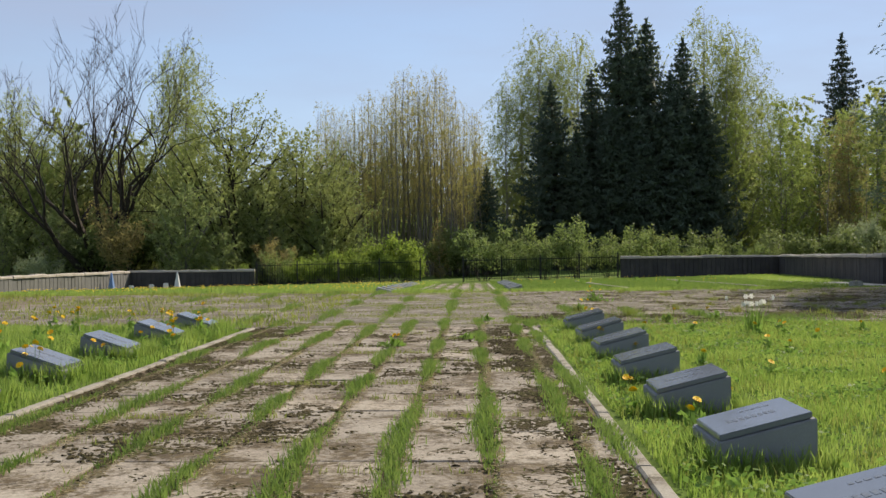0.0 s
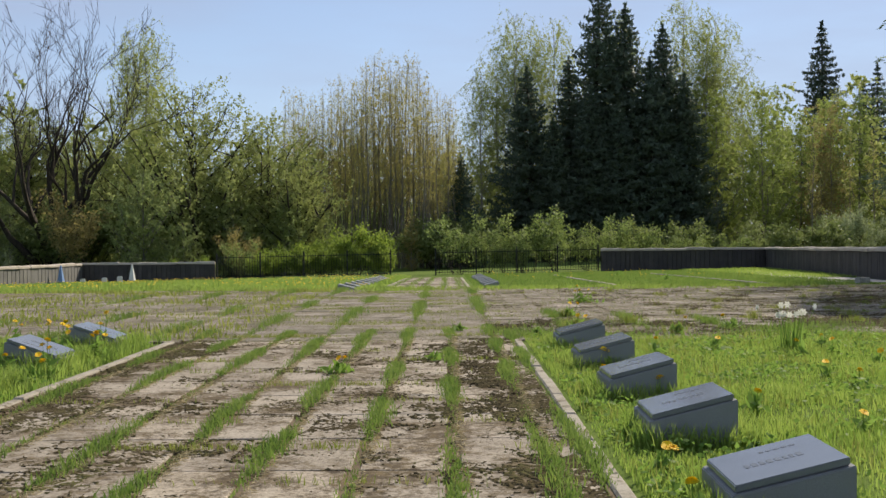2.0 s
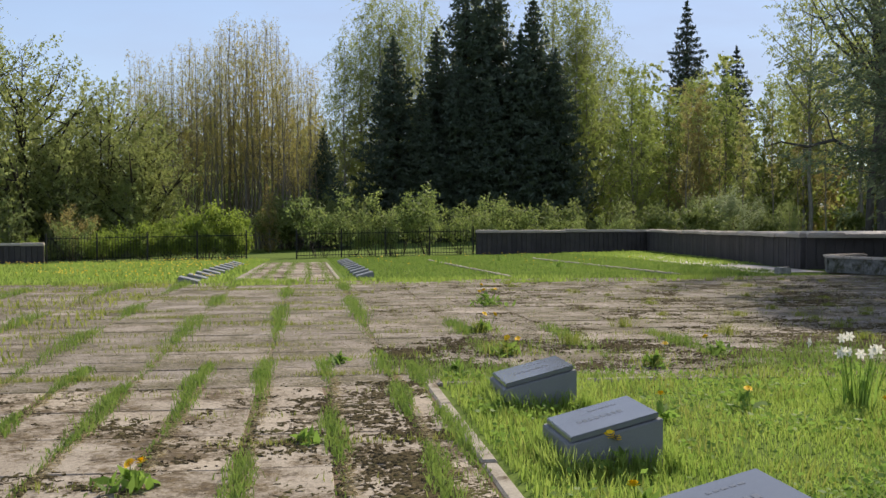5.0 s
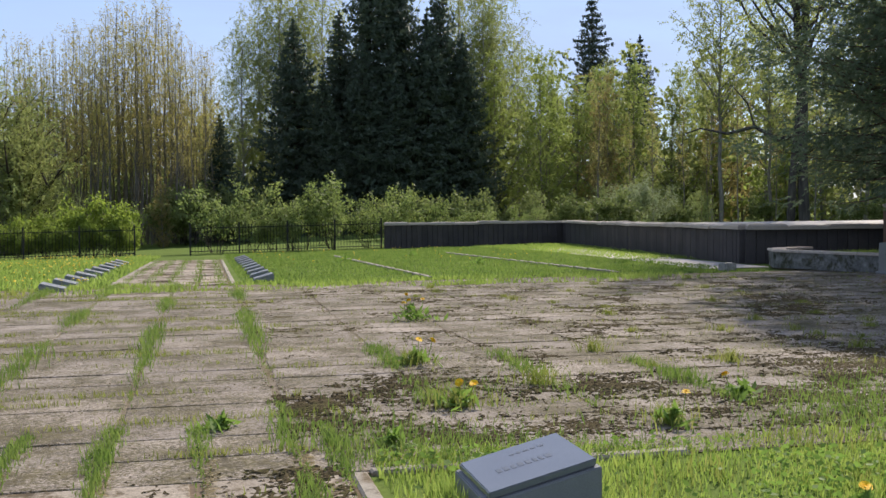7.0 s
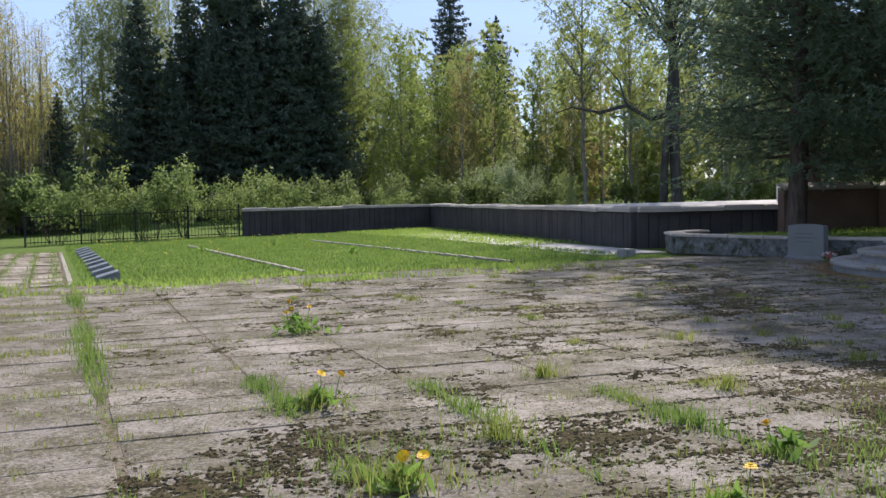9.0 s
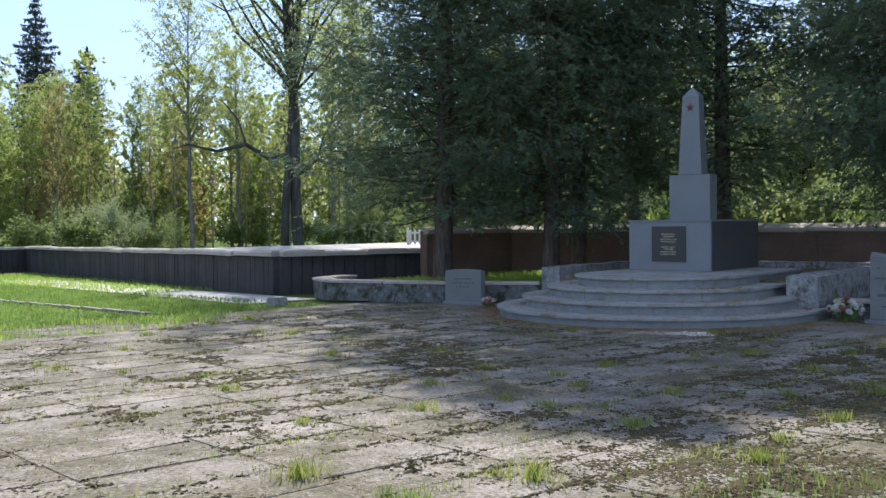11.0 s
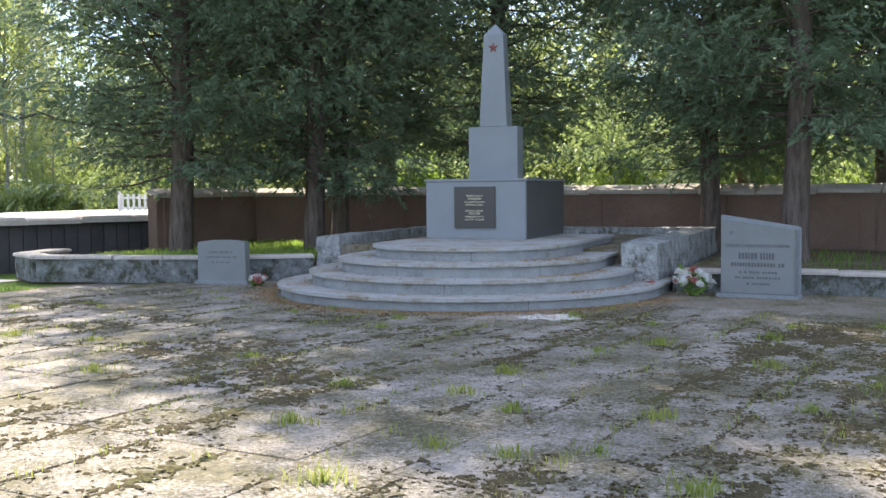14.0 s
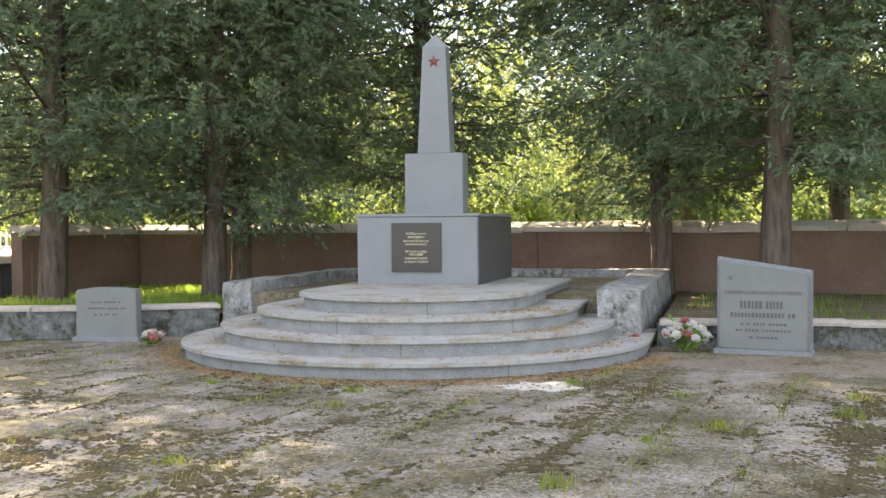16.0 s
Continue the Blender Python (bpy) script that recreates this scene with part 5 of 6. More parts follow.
T1 = thuja(71, 13.5, 3.2, 1.85)
T2 = thuja(72, 12.8, 2.95, 1.75)
settle(T1, 15.85, 17.0, 1.0)
T1.scale = (1.17, 1.17, 1.0)
settle(T2, 17.1, 14.75, 1.0)
for x, y, s, k in ((19.1, 15.6, 0.95, 1), (20.85, 12.6, 1.05, 0), (21.0, 8.2, 0.95, 1), (18.07, 6.05, 1.05, 0), (19.8, 3.0, 1.0, 1), (18.7, 19.8, 0.9, 1), (23.6, 5.5, 1.0, 0), (23.7, 8.3, 1.0, 1), (23.2, 17.0, 1.0, 0)):
    ob = copy_thing((T1, T2)[k], pose(x, y, 0.22, 0, 0, TR.uniform(0, 360)))
    ob.scale = (s, s, s)


# ---- grass, weeds and flowers ----
NR = np.random.RandomState(9)


def grass(name, label, x, y, h, mat, width=0.006, lean=0.5, lift=0.0):
    z = gz_np(x, y) + lift
    q, f = blades_np(x, y, z, h, NR, width, lean)
    return tagged(put(name, mesh_of(name, q, f, mat)), label, "grass", kind="stuff")


def clumpy(n, x0, x1, y0, y1, scale=1.3, bias=0.0, power=1.0):
    """Points that gather in soft patches."""
    x, y = NR.uniform(x0, x1, n * 2), NR.uniform(y0, y1, n * 2)
    k = 0.5 + 0.25 * (np.sin(x * scale * 2.1 + 1.3 * np.sin(y * scale * 1.7)) + np.sin(y * scale * 2.7 + 1.7 * np.sin(x * scale * 1.1)))
    keep = NR.uniform(0, 1, n * 2) < np.clip(k ** power + bias, 0.05, 1)
    return x[keep][:n], y[keep][:n]


def lawn(name, label, n, x0, x1, y0, y1, h0, h1, mat, width=0.006, bias=0.35, scale=1.3):
    x, y = clumpy(n, x0, x1, y0, y1, scale, bias)
    k = 0.5 + 0.5 * np.sin(x * 1.9 + 2 * np.sin(y * 1.1)) * np.sin(y * 1.6 + x * 0.4)
    h = (h0 + (h1 - h0) * k) * NR.uniform(0.55, 1.25, len(x))
    return grass(name, label, x, y, h, mat, width)


lawn("grass_near_east", "lush green lawn among the grave markers", 150000, 0.10, 8.0, -13.0, 0.35, 0.03, 0.10, M_GRASS, 0.0038)
lawn("grass_south_east", "green lawn beside the start of the path", 22000, 0.10, 9.0, -24.0, -13.0, 0.05, 0.12, M_GRASS, 0.008)
lawn("grass_south_west", "green lawn beside the start of the path", 16000, -13.0, -4.68, -24.0, -13.0, 0.06, 0.15, M_GRASS, 0.009)
lawn("grass_far_east", "green lawn reaching east beside the plaza", 26000, 8.0, 21.0, -16.0, 0.6, 0.07, 0.15, M_GRASS, 0.011)
lawn("grass_near_west", "lush green lawn among the western grave markers", 60000, -11.0, -4.68, -13.0, 0.35, 0.07, 0.17, M_GRASS, 0.005)
lawn("grass_far_west", "green lawn reaching west of the path", 18000, -24.0, -11.0, -12.0, 1.0, 0.08, 0.18, M_GRASS, 0.013)
lawn("grass_north_east", "mown green lawn between plaza and far wall", 56000, -0.1, 12.0, 16.2, 44.3, 0.04, 0.09, M_GRASSJ, 0.011, 0.6)
lawn("grass_north_corner", "green lawn by the corner of the wall", 10000, 12.0, 17.0, 24.0, 45.0, 0.05, 0.12, M_GRASS, 0.013, 0.5)
lawn("grass_north_west", "green lawn dotted with dandelions before the far wall", 50000, -22.0, -2.9, 15.4, 44.2, 0.05, 0.14, M_GRASS, 0.014, 0.5)
lawn("grass_bed", "bright grass on the raised bed", 9000, 14.4, 19.5, 13.4, 18.0, 0.08, 0.16, M_GRASS, 0.008, 0.5).location.z = 0.30
lawn("grass_bed_south", "thin grass on the raised bed by the wall", 3200, 16.6, 21.0, -4.0, 7.3, 0.06, 0.14, M_GRASSJ, 0.006, 0.1).location.z = 0.26

x, y = clumpy(30000, 0.12, 8.0, -13.0, 0.35, 2.3, -0.15, 2.2)
grass("grass_pale", "paler thin grass in patches of the lawn", x, y, NR.uniform(0.05, 0.15, len(x)), M_GRASSY, 0.0035, 0.7)


def low_leaves():
    """Small broad leaves of clover and weeds low in the lawns."""
    x, y = clumpy(34000, 0.12, 7.0, -12.5, 0.3, 1.6, -0.15, 2.0)
    x2, y2 = clumpy(8000, -9.0, -4.7, -11.0, 0.3, 1.6, -0.2, 2.4)
    x, y = np.concatenate([x, x2]), np.concatenate([y, y2])
    pts = np.stack([x, y, gz_np(x, y) + NR.uniform(0.02, 0.10, len(x))], axis=1)
    q, f = cards_np(pts, 0.022, 0.6, NR, 0.0, 0.6)
    tagged(put("clover", mesh_of("clover", q, f, M_WEED)), "low clover and weed leaves in the lawn", "weeds", kind="stuff")


low_leaves()


def joint_grass():
    """Grass growing in the lengthwise joints of the path and across the plaza."""
    X, Y, H = [], [], []
    for j, x in enumerate([-0.075] + [-0.32 - 0.575 * k for k in range(8)]):
        n = 7600
        y = NR.uniform(-17.5, 1.5, n)
        dens = 0.5 + 0.5 * np.sin(y * 1.7 + j * 2.1 + 1.4 * np.sin(y * 0.63 + j))
        keep = NR.uniform(0, 1, n) < np.clip(dens * 1.6 - 0.05, 0.2, 1)
        y, d = y[keep], dens[keep]
        X.append(x + 0.02 * np.sin(y * 2.3 + j) + NR.normal(size=len(y)) * (0.022 + 0.03 * d))
        Y.append(y)
        H.append((0.025 + 0.055 * d) * NR.uniform(0.4, 1.3, len(y)))
    for j, x in enumerate((-0.32, -1.47, -2.62, -3.77, -5.0, -6.6, -8.2)):
        n = 2600
        y = NR.uniform(0.5, 16.0, n)
        dens = 0.5 + 0.5 * np.sin(y * 1.1 + j * 1.7 + 1.2 * np.sin(y * 0.5 + j))
        keep = NR.uniform(0, 1, n) < np.clip(dens ** 1.3 * 1.2, 0.08, 1)
        y, d = y[keep], dens[keep]
        X.append(x + NR.normal(size=len(y)) * (0.03 + 0.05 * d))
        Y.append(y)
        H.append((0.035 + 0.085 * d) * NR.uniform(0.5, 1.3, len(y)))
    for x, ya, yb in ((0.89, 2.0, 5.5), (2.04, 1.5, 5.0), (3.19, 1.2, 3.8)):
        y = NR.uniform(ya, yb, 1300)
        d = 0.5 + 0.5 * np.sin(y * 4.3 + x * 3.0) * np.sin(y * 1.9 + x)
        keep = NR.uniform(0, 1, 1300) < d ** 1.4
        X.append(x + NR.normal(size=keep.sum()) * (0.03 + 0.06 * d[keep]))
        Y.append(y[keep])
        H.append((0.03 + 0.10 * d[keep]) * NR.uniform(0.4, 1.3, keep.sum()))
    for j, x in enumerate((-0.55, -1.05, -1.6, -2.1, -2.6)):
        n = 900
        y = NR.uniform(16, 36, n)
        X.append(x + NR.normal(size=n) * 0.08)
        Y.append(y)
        H.append(NR.uniform(0.04, 0.11, n))
    x, y, h = np.concatenate(X), np.concatenate(Y), np.concatenate(H)
    grass("grass_joints", "grass growing in the joints of the paving", x, y, h, M_GRASSJ, 0.0038, 0.7, 0.01)
    # short pale growth on cross joints
    X, Y = [], []
    for k in range(36):
        yj = -17.0 + 0.98 * k
        n = 900
        x = NR.uniform(-4.5, -0.1, n)
        keep = NR.uniform(0, 1, n) < np.clip(0.4 + 0.6 * np.sin(x * 2.1 + k * 1.9) + 0.3 * np.sin(x * 5.3 + k), 0, 1) * (0.35 + 0.65 * (k * 7 % 5 < 2))
        X.append(x[keep])
        Y.append(yj + NR.normal(size=keep.sum()) * 0.03)
    for k in range(14):
        yj = 0.605 + 1.17 * k
        n = 2300
        x = NR.uniform(-12.0, 0.2, n)
        keep = NR.uniform(0, 1, n) < np.clip(0.35 + 0.75 * np.sin(x * 1.3 + k * 2.3) + 0.3 * np.sin(x * 4.1), 0, 1)
        X.append(x[keep])
        Y.append(yj + NR.normal(size=keep.sum()) * 0.06)
    for k in range(27):
        yj = 0.02 + 0.585 * k
        n = 850
        x = NR.uniform(0.2, 13.5, n)
        keep = NR.uniform(0, 1, n) < np.clip(0.16 + 0.75 * np.sin(x * 1.1 + k * 2.9) * np.sin(x * 0.37 + k), 0, 1)
        X.append(x[keep])
        Y.append(yj + NR.normal(size=keep.sum()) * 0.05)
    x, y = np.concatenate(X), np.concatenate(Y)
    grass("grass_cross_joints", "short pale grass on cross joints of the paving", x, y, NR.uniform(0.02, 0.07, len(x)), M_GRASSY, 0.0032, 0.7, 0.015)
    # edges of the lawns creeping over the plaza
    x, y = clumpy(30000, 0.0, 13.0, 0.0, 2.9, 0.8, -0.12, 2.0)
    keep = NR.uniform(0, 1, len(x)) < np.clip(1.2 - y / 2.6, 0.05, 1)
    grass("grass_plaza_south", "ragged grass creeping over the plaza slabs", x[keep], y[keep], NR.uniform(0.02, 0.09, keep.sum()), M_GRASSJ, 0.0034, 0.7, 0.02)
    x, y = clumpy(14000, -20.0, -4.0, 0.0, 16.0, 0.55, -0.10, 1.6)
    grass("grass_plaza_west", "ragged grass over the western plaza slabs", x, y, NR.uniform(0.03, 0.13, len(x)), M_GRASSY, 0.010, 0.6, 0.02)
    x, y = clumpy(7000, -4.0, 9.5, 14.0, 16.6, 0.9, -0.1, 1.8)
    grass("grass_plaza_north", "ragged grass along the far edge of the plaza", x, y, NR.uniform(0.03, 0.12, len(x)), M_GRASS, 0.010, 0.6, 0.02)

    # longer grass left standing round the grave markers
    X, Y = [], []
    for k in range(8):
        for mx, my, s in ((0.40, -1.02 - 1.955 * k, 1), (-5.0, -0.62 - 1.955 * k, -1)):
            n = 1200
            side = NR.randint(0, 4, n)
            u, v = NR.uniform(-0.06, 0.64, n), NR.uniform(-0.40, 0.40, n)
            off = np.abs(NR.normal(size=n)) * 0.05
            px = np.where(side == 0, -0.02 - off, np.where(side == 1, 0.605 + off, u))
            py = np.where(side == 2, -0.345 - off, np.where(side == 3, 0.345 + off, v))
            X.append(mx + s * px)
            Y.append(my + py)
    x, y = np.concatenate(X), np.concatenate(Y)
    grass("grass_round_markers", "longer grass round the grave markers", x, y, NR.uniform(0.08, 0.20, len(x)) * np.where(x < -4, 1.3, 1.0), M_GRASS, 0.004, 0.5)


joint_grass()


def tufts():
    spots = [(3.1, 4.4, 0.16), (1.1, 4.0, 0.2), (1.9, 2.6, 0.2), (1.0, 1.8, 0.22), (4.1, 3.3, 0.18), (2.3, 0.8, 0.2), (5.2, 5.6, 0.12), (6.2, 6.6, 0.1), (4.6, 7.8, 0.1), (7.4, 4.6, 0.1), (5.9, 3.9, 0.12), (8.4, 6.2, 0.1), (9.6, 4.4, 0.1), (6.9, 9.2, 0.1), (8.0, 11.6, 0.1), (10.2, 8.6, 0.08), (4.0, 10.4, 0.12), (6.4, 13.0, 0.12), (9.0, 14.4, 0.12), (3.3, 13.4, 0.1), (5.5, 2.6, 0.14), (7.2, 2.9, 0.12), (8.6, 3.2, 0.12), (10.4, 5.6, 0.1), (11.2, 4.8, 0.1), (6.1, 5.0, 0.08)]
    rng = random.Random(17)
    for k in range(40):
        spots.append((rng.uniform(2.5, 12.5), rng.uniform(2.2, 14.5), rng.uniform(0.05, 0.1)))
    X, Y, H = [], [], []
    for x, y, h in spots:
        n = int(30 + 500 * h)
        a, r = NR.uniform(0, 6.283, n), np.abs(NR.normal(size=n)) * (0.04 + 0.5 * h)
        X.append(x + r * np.cos(a))
        Y.append(y + r * np.sin(a))
        H.append(NR.uniform(0.35, 1.0, n) * h)
    grass("grass_tufts", "small tufts of pale green grass between plaza slabs", np.concatenate(X), np.concatenate(Y), np.concatenate(H), M_GRASSY, 0.0035, 0.8, 0.012)


tufts()


def weed_clump(x, y, r, h, flowers, label):
    """Dandelion plant: rosette of toothed leaves, with yellow heads on stalks."""
    t = thing("dandelion", (x, y, gz(x, y)), label, "flower", group="dandelions")
    n = int(46 * (r / 0.2) ** 1.2)
    a = NR.uniform(0, 6.283, n)
    d = np.abs(NR.normal(size=n)) * r * 0.6
    pts = np.stack([np.cos(a) * d, np.sin(a) * d, NR.uniform(0.03, h, n) * (1 - 0.5 * d / (r + 1e-6)).clip(0.1, 1)], axis=1)
    q, f = cards_np(pts, 0.07, 0.28, NR, -0.25)
    put("leaves", mesh_of("leaves", q, f, M_WEED), t)
    for k in range(flowers):
        b = NR.uniform(0, 6.283)
        e = NR.uniform(0.1, 0.9) * r
        fx, fy, fz = math.cos(b) * e, math.sin(b) * e, h * NR.uniform(0.9, 1.4) + 0.03
        vs, fs = tube_np([[((fx * 0.6, fy * 0.6, 0.0), 0.004), ((fx, fy, fz), 0.003)]], 4)
        put("stalk", mesh_of("stalk", vs, fs, M_WEED), t)
        head = put("flower_head", HEAD, t, (fx, fy, fz))
        head.rotation_euler = (NR.uniform(-0.7, 0.7), NR.uniform(-0.7, 0.7), b)
        head.scale = (1.25, 1.25, 1.25)


def head_mesh():
    bm = bmesh.new()
    for ring, (rad, z) in enumerate(((0.026, 0.0), (0.022, 0.009), (0.014, 0.015))):
        for k in range(12):
            a = 6.283 * (k + 0.5 * ring) / 12
            c, s = math.cos(a), math.sin(a)
            v = [bm.verts.new(p) for p in ((0, 0, z - 0.004), (c * rad - s * 0.006, s * rad + c * 0.006, z + 0.004), (c * rad * 1.12, s * rad * 1.12, z + 0.006), (c * rad + s * 0.006, s * rad - c * 0.006, z + 0.004))]
            bm.faces.new(v)
    return bm_mesh("flower_head", bm, M_PETALY)


HEAD = head_mesh()
DR = random.Random(31)
for k in range(22):
    weed_clump(DR.uniform(-7.6, -4.8), DR.uniform(-9.5, -0.5), 0.14, DR.uniform(0.25, 0.33), DR.randint(2, 4), "yellow dandelion plant in tall grass by the grave markers")
for k in range(16):
    weed_clump(DR.uniform(0.3, 6.5), DR.uniform(-11.0, 0.2), 0.10, DR.uniform(0.11, 0.16), 1, "yellow dandelion plant in the lawn")
for x, y, r, h, n in ((1.85, 7.85, 0.32, 0.24, 4), (1.15, 4.05, 0.24, 0.16, 2), (1.0, 1.8, 0.2, 0.14, 2), (2.3, 0.75, 0.15, 0.15, 1), (-2.05, -3.3, 0.2, 0.1, 2), (2.25, -1.5, 0.15, 0.13, 1), (0.25, -9.0, 0.12, 0.14, 1), (0.3, -7.9, 0.12, 0.1, 2), (0.72, -3.3, 0.16, 0.14, 3), (0.85, -5.2, 0.1, 0.12, 1), (3.0, -2.3, 0.1, 0.16, 1), (2.7, -4.6, 0.1, 0.14, 1), (-4.95, -6.0, 0.2, 0.24, 2), (-4.8, -4.2, 0.16, 0.22, 2), (-5.3, -3.5, 0.16, 0.2, 2), (-5.6, -6.3, 0.16, 0.24, 1), (-5.9, -2.0, 0.16, 0.2, 2), (-6.2, -8.0, 0.16, 0.24, 2), (-5.2, -7.6, 0.12, 0.22, 1), (3.9, -6.0, 0.1, 0.13, 1), (1.9, -6.8, 0.1, 0.12, 1), (0.2, -5.6, 0.14, 0.08, 0), (-1.1, -2.2, 0.16, 0.08, 0), (-0.75, 1.4, 0.2, 0.1, 0), (3.3, 1.6, 0.18, 0.14, 1), (0.3, 0.6, 0.2, 0.12, 0), (3.8, 30.0, 0.3, 0.22, 0), (7.0, 24.0, 0.35, 0.25, 0), (6.6, 32.5, 0.35, 0.25, 0)):
    weed_clump(x, y, r, h, n, "yellow dandelion plant with toothed leaves" if n else "low rosette of green weed leaves")


def dandelion_field():
    """Far dandelions, too many and small to tell apart."""
    n = 1100
    x, y = clumpy(n, -21, -3.2, 17, 43, 0.35, -0.1, 2.0)
    x2, y2 = clumpy(90, 1.0, 11.5, 26, 44, 0.5, 0.0, 2.0)
    x, y = np.concatenate([x, x2]), np.concatenate([y, y2])
    a = gz_np(x, y) + NR.uniform(0.10, 0.19, len(x))
    q, f = [], []
    for k in range(len(x)):
        b = len(q)
        for i in range(6):
            t = 6.283 * i / 6
            q.append((x[k] + 0.032 * math.cos(t), y[k] + 0.032 * math.sin(t), a[k]))
        q += [(x[k], y[k], a[k] + 0.03), (x[k] - 0.004, y[k], a[k] - 0.15), (x[k] + 0.004, y[k], a[k] - 0.15)]
        f += [(b + i, b + (i + 1) % 6, b + 6) for i in range(6)] + [(b, b + 7, b + 8)]
    tagged(put("dandelions", mesh_of("dandelions", q, f, M_PETALY)), "scattered yellow dandelions in the far lawn", "flowers", kind="stuff")


dandelion_field()


def narcissus(x, y):
    t = thing("narcissus", (x, y, gz(x, y)), "clump of white narcissi with upright grey-green leaves", "flower")
    n = 30
    q, f = blades_np(NR.normal(size=n) * 0.07, NR.normal(size=n) * 0.07, np.zeros(n), NR.uniform(0.28, 0.48, n), NR, 0.009, 0.4)
    put("leaves", mesh_of("leaves", q, f, M_WEED), t)
    for k in range(12):
        fx, fy, fz = NR.normal() * 0.12, NR.normal() * 0.12, NR.uniform(0.42, 0.55)
        bm = bmesh.new()
        for i in range(6):
            a = 6.283 * i / 6
            c, s = math.cos(a), math.sin(a)
            bm.faces.new([bm.verts.new(p) for p in ((0, -0.002, 0), (c * 0.025 - s * 0.012, -0.008, s * 0.025 + c * 0.012), (c * 0.045, -0.004, s * 0.045), (c * 0.025 + s * 0.012, -0.008, s * 0.025 - c * 0.012))])
        vs, fs = tube_np([[((fx * 0.4, fy * 0.4, 0), 0.004), ((fx, fy, fz), 0.003)]], 4)
        put("stalk", mesh_of("stalk", vs, fs, M_WEED), t)
        put("flower_head", bm_mesh("flower_head", bm, M_PETALW), t, (fx, fy, fz), NR.uniform(-40, 40))


narcissus(3.1, -1.6)


def blossom_mesh(mat, rng):
    """Full artificial bloom: rings of cupped petals round a core."""
    bm = bmesh.new()
    for ring, (n, rad, z, cup) in enumerate(((8, 0.058, 0.0, 0.010), (7, 0.044, 0.014, 0.024), (5, 0.028, 0.024, 0.034))):
        for k in range(n):
            a = 6.283 * (k + 0.5 * ring) / n + rng.uniform(-0.2, 0.2)
            c, s = math.cos(a), math.sin(a)
            q = rad * rng.uniform(0.85, 1.15)
            w = q * 0.55
            rim = z + cup + rng.uniform(-0.006, 0.006)
            v = [bm.verts.new(p) for p in ((c * 0.006, s * 0.006, z - 0.012), (c * q * 0.7 - s * w, s * q * 0.7 + c * w, rim), (c * q * 1.05, s * q * 1.05, rim + 0.004), (c * q * 0.7 + s * w, s * q * 0.7 - c * w, rim))]
            bm.faces.new(v)
    return bm_mesh("blossom", bm, mat)


def bouquet(x, y, z, r, cols, label, seed, count=16):
    rng = random.Random(seed)
    t = thing("flowers", (x, y, z), label, "flowers", group="flowers at the monument")
    kinds = [blossom_mesh(c, rng) for c in cols]
    for k in range(count):
        a, e = rng.uniform(0, 6.283), rng.uniform(0.1, 1) ** 0.6 * r
        h = 0.06 + rng.uniform(0.5, 1.0) * r * 1.2 * (1 - 0.55 * e / r)
        ob = put("blossom", kinds[k % len(kinds)], t, (math.cos(a) * e, math.sin(a) * e, h))
        ob.rotation_euler = (rng.uniform(-0.9, 0.9), rng.uniform(-0.9, 0.9) - 0.5, a)
        vs, fs = tube_np([[((0, 0, 0.0), 0.004), ((math.cos(a) * e * 0.6, math.sin(a) * e * 0.6, h * 0.6), 0.003), ((math.cos(a) * e, math.sin(a) * e, h - 0.008), 0.003)]], 4)
        put("stem", mesh_of("stem", vs, fs, M_WEED), t)
    n = 50
    q, f = cards_np(NR.normal(size=(n, 3)) * r * 0.4 + np.array([0, 0, r * 0.5]), 0.07, 0.35, NR)
    q[:, 2] = np.maximum(q[:, 2], 0.0)
    put("leaves", mesh_of("leaves", q, f, M_WEED), t)


bouquet(14.90, 6.68, 0.0, 0.27, (M_PETALW, M_PETALW, M_PETALR), "white and faded red artificial flowers beside a gravestone", 1, 30)
bouquet(13.35, 12.95, 0.0, 0.12, (M_PETALR, M_PETALW), "small red and white flowers by the step", 2)
bouquet(14.75, 7.25, 0.0, 0.10, (M_PETALR, M_PETALW), "small red and white flowers by the side wall", 3)

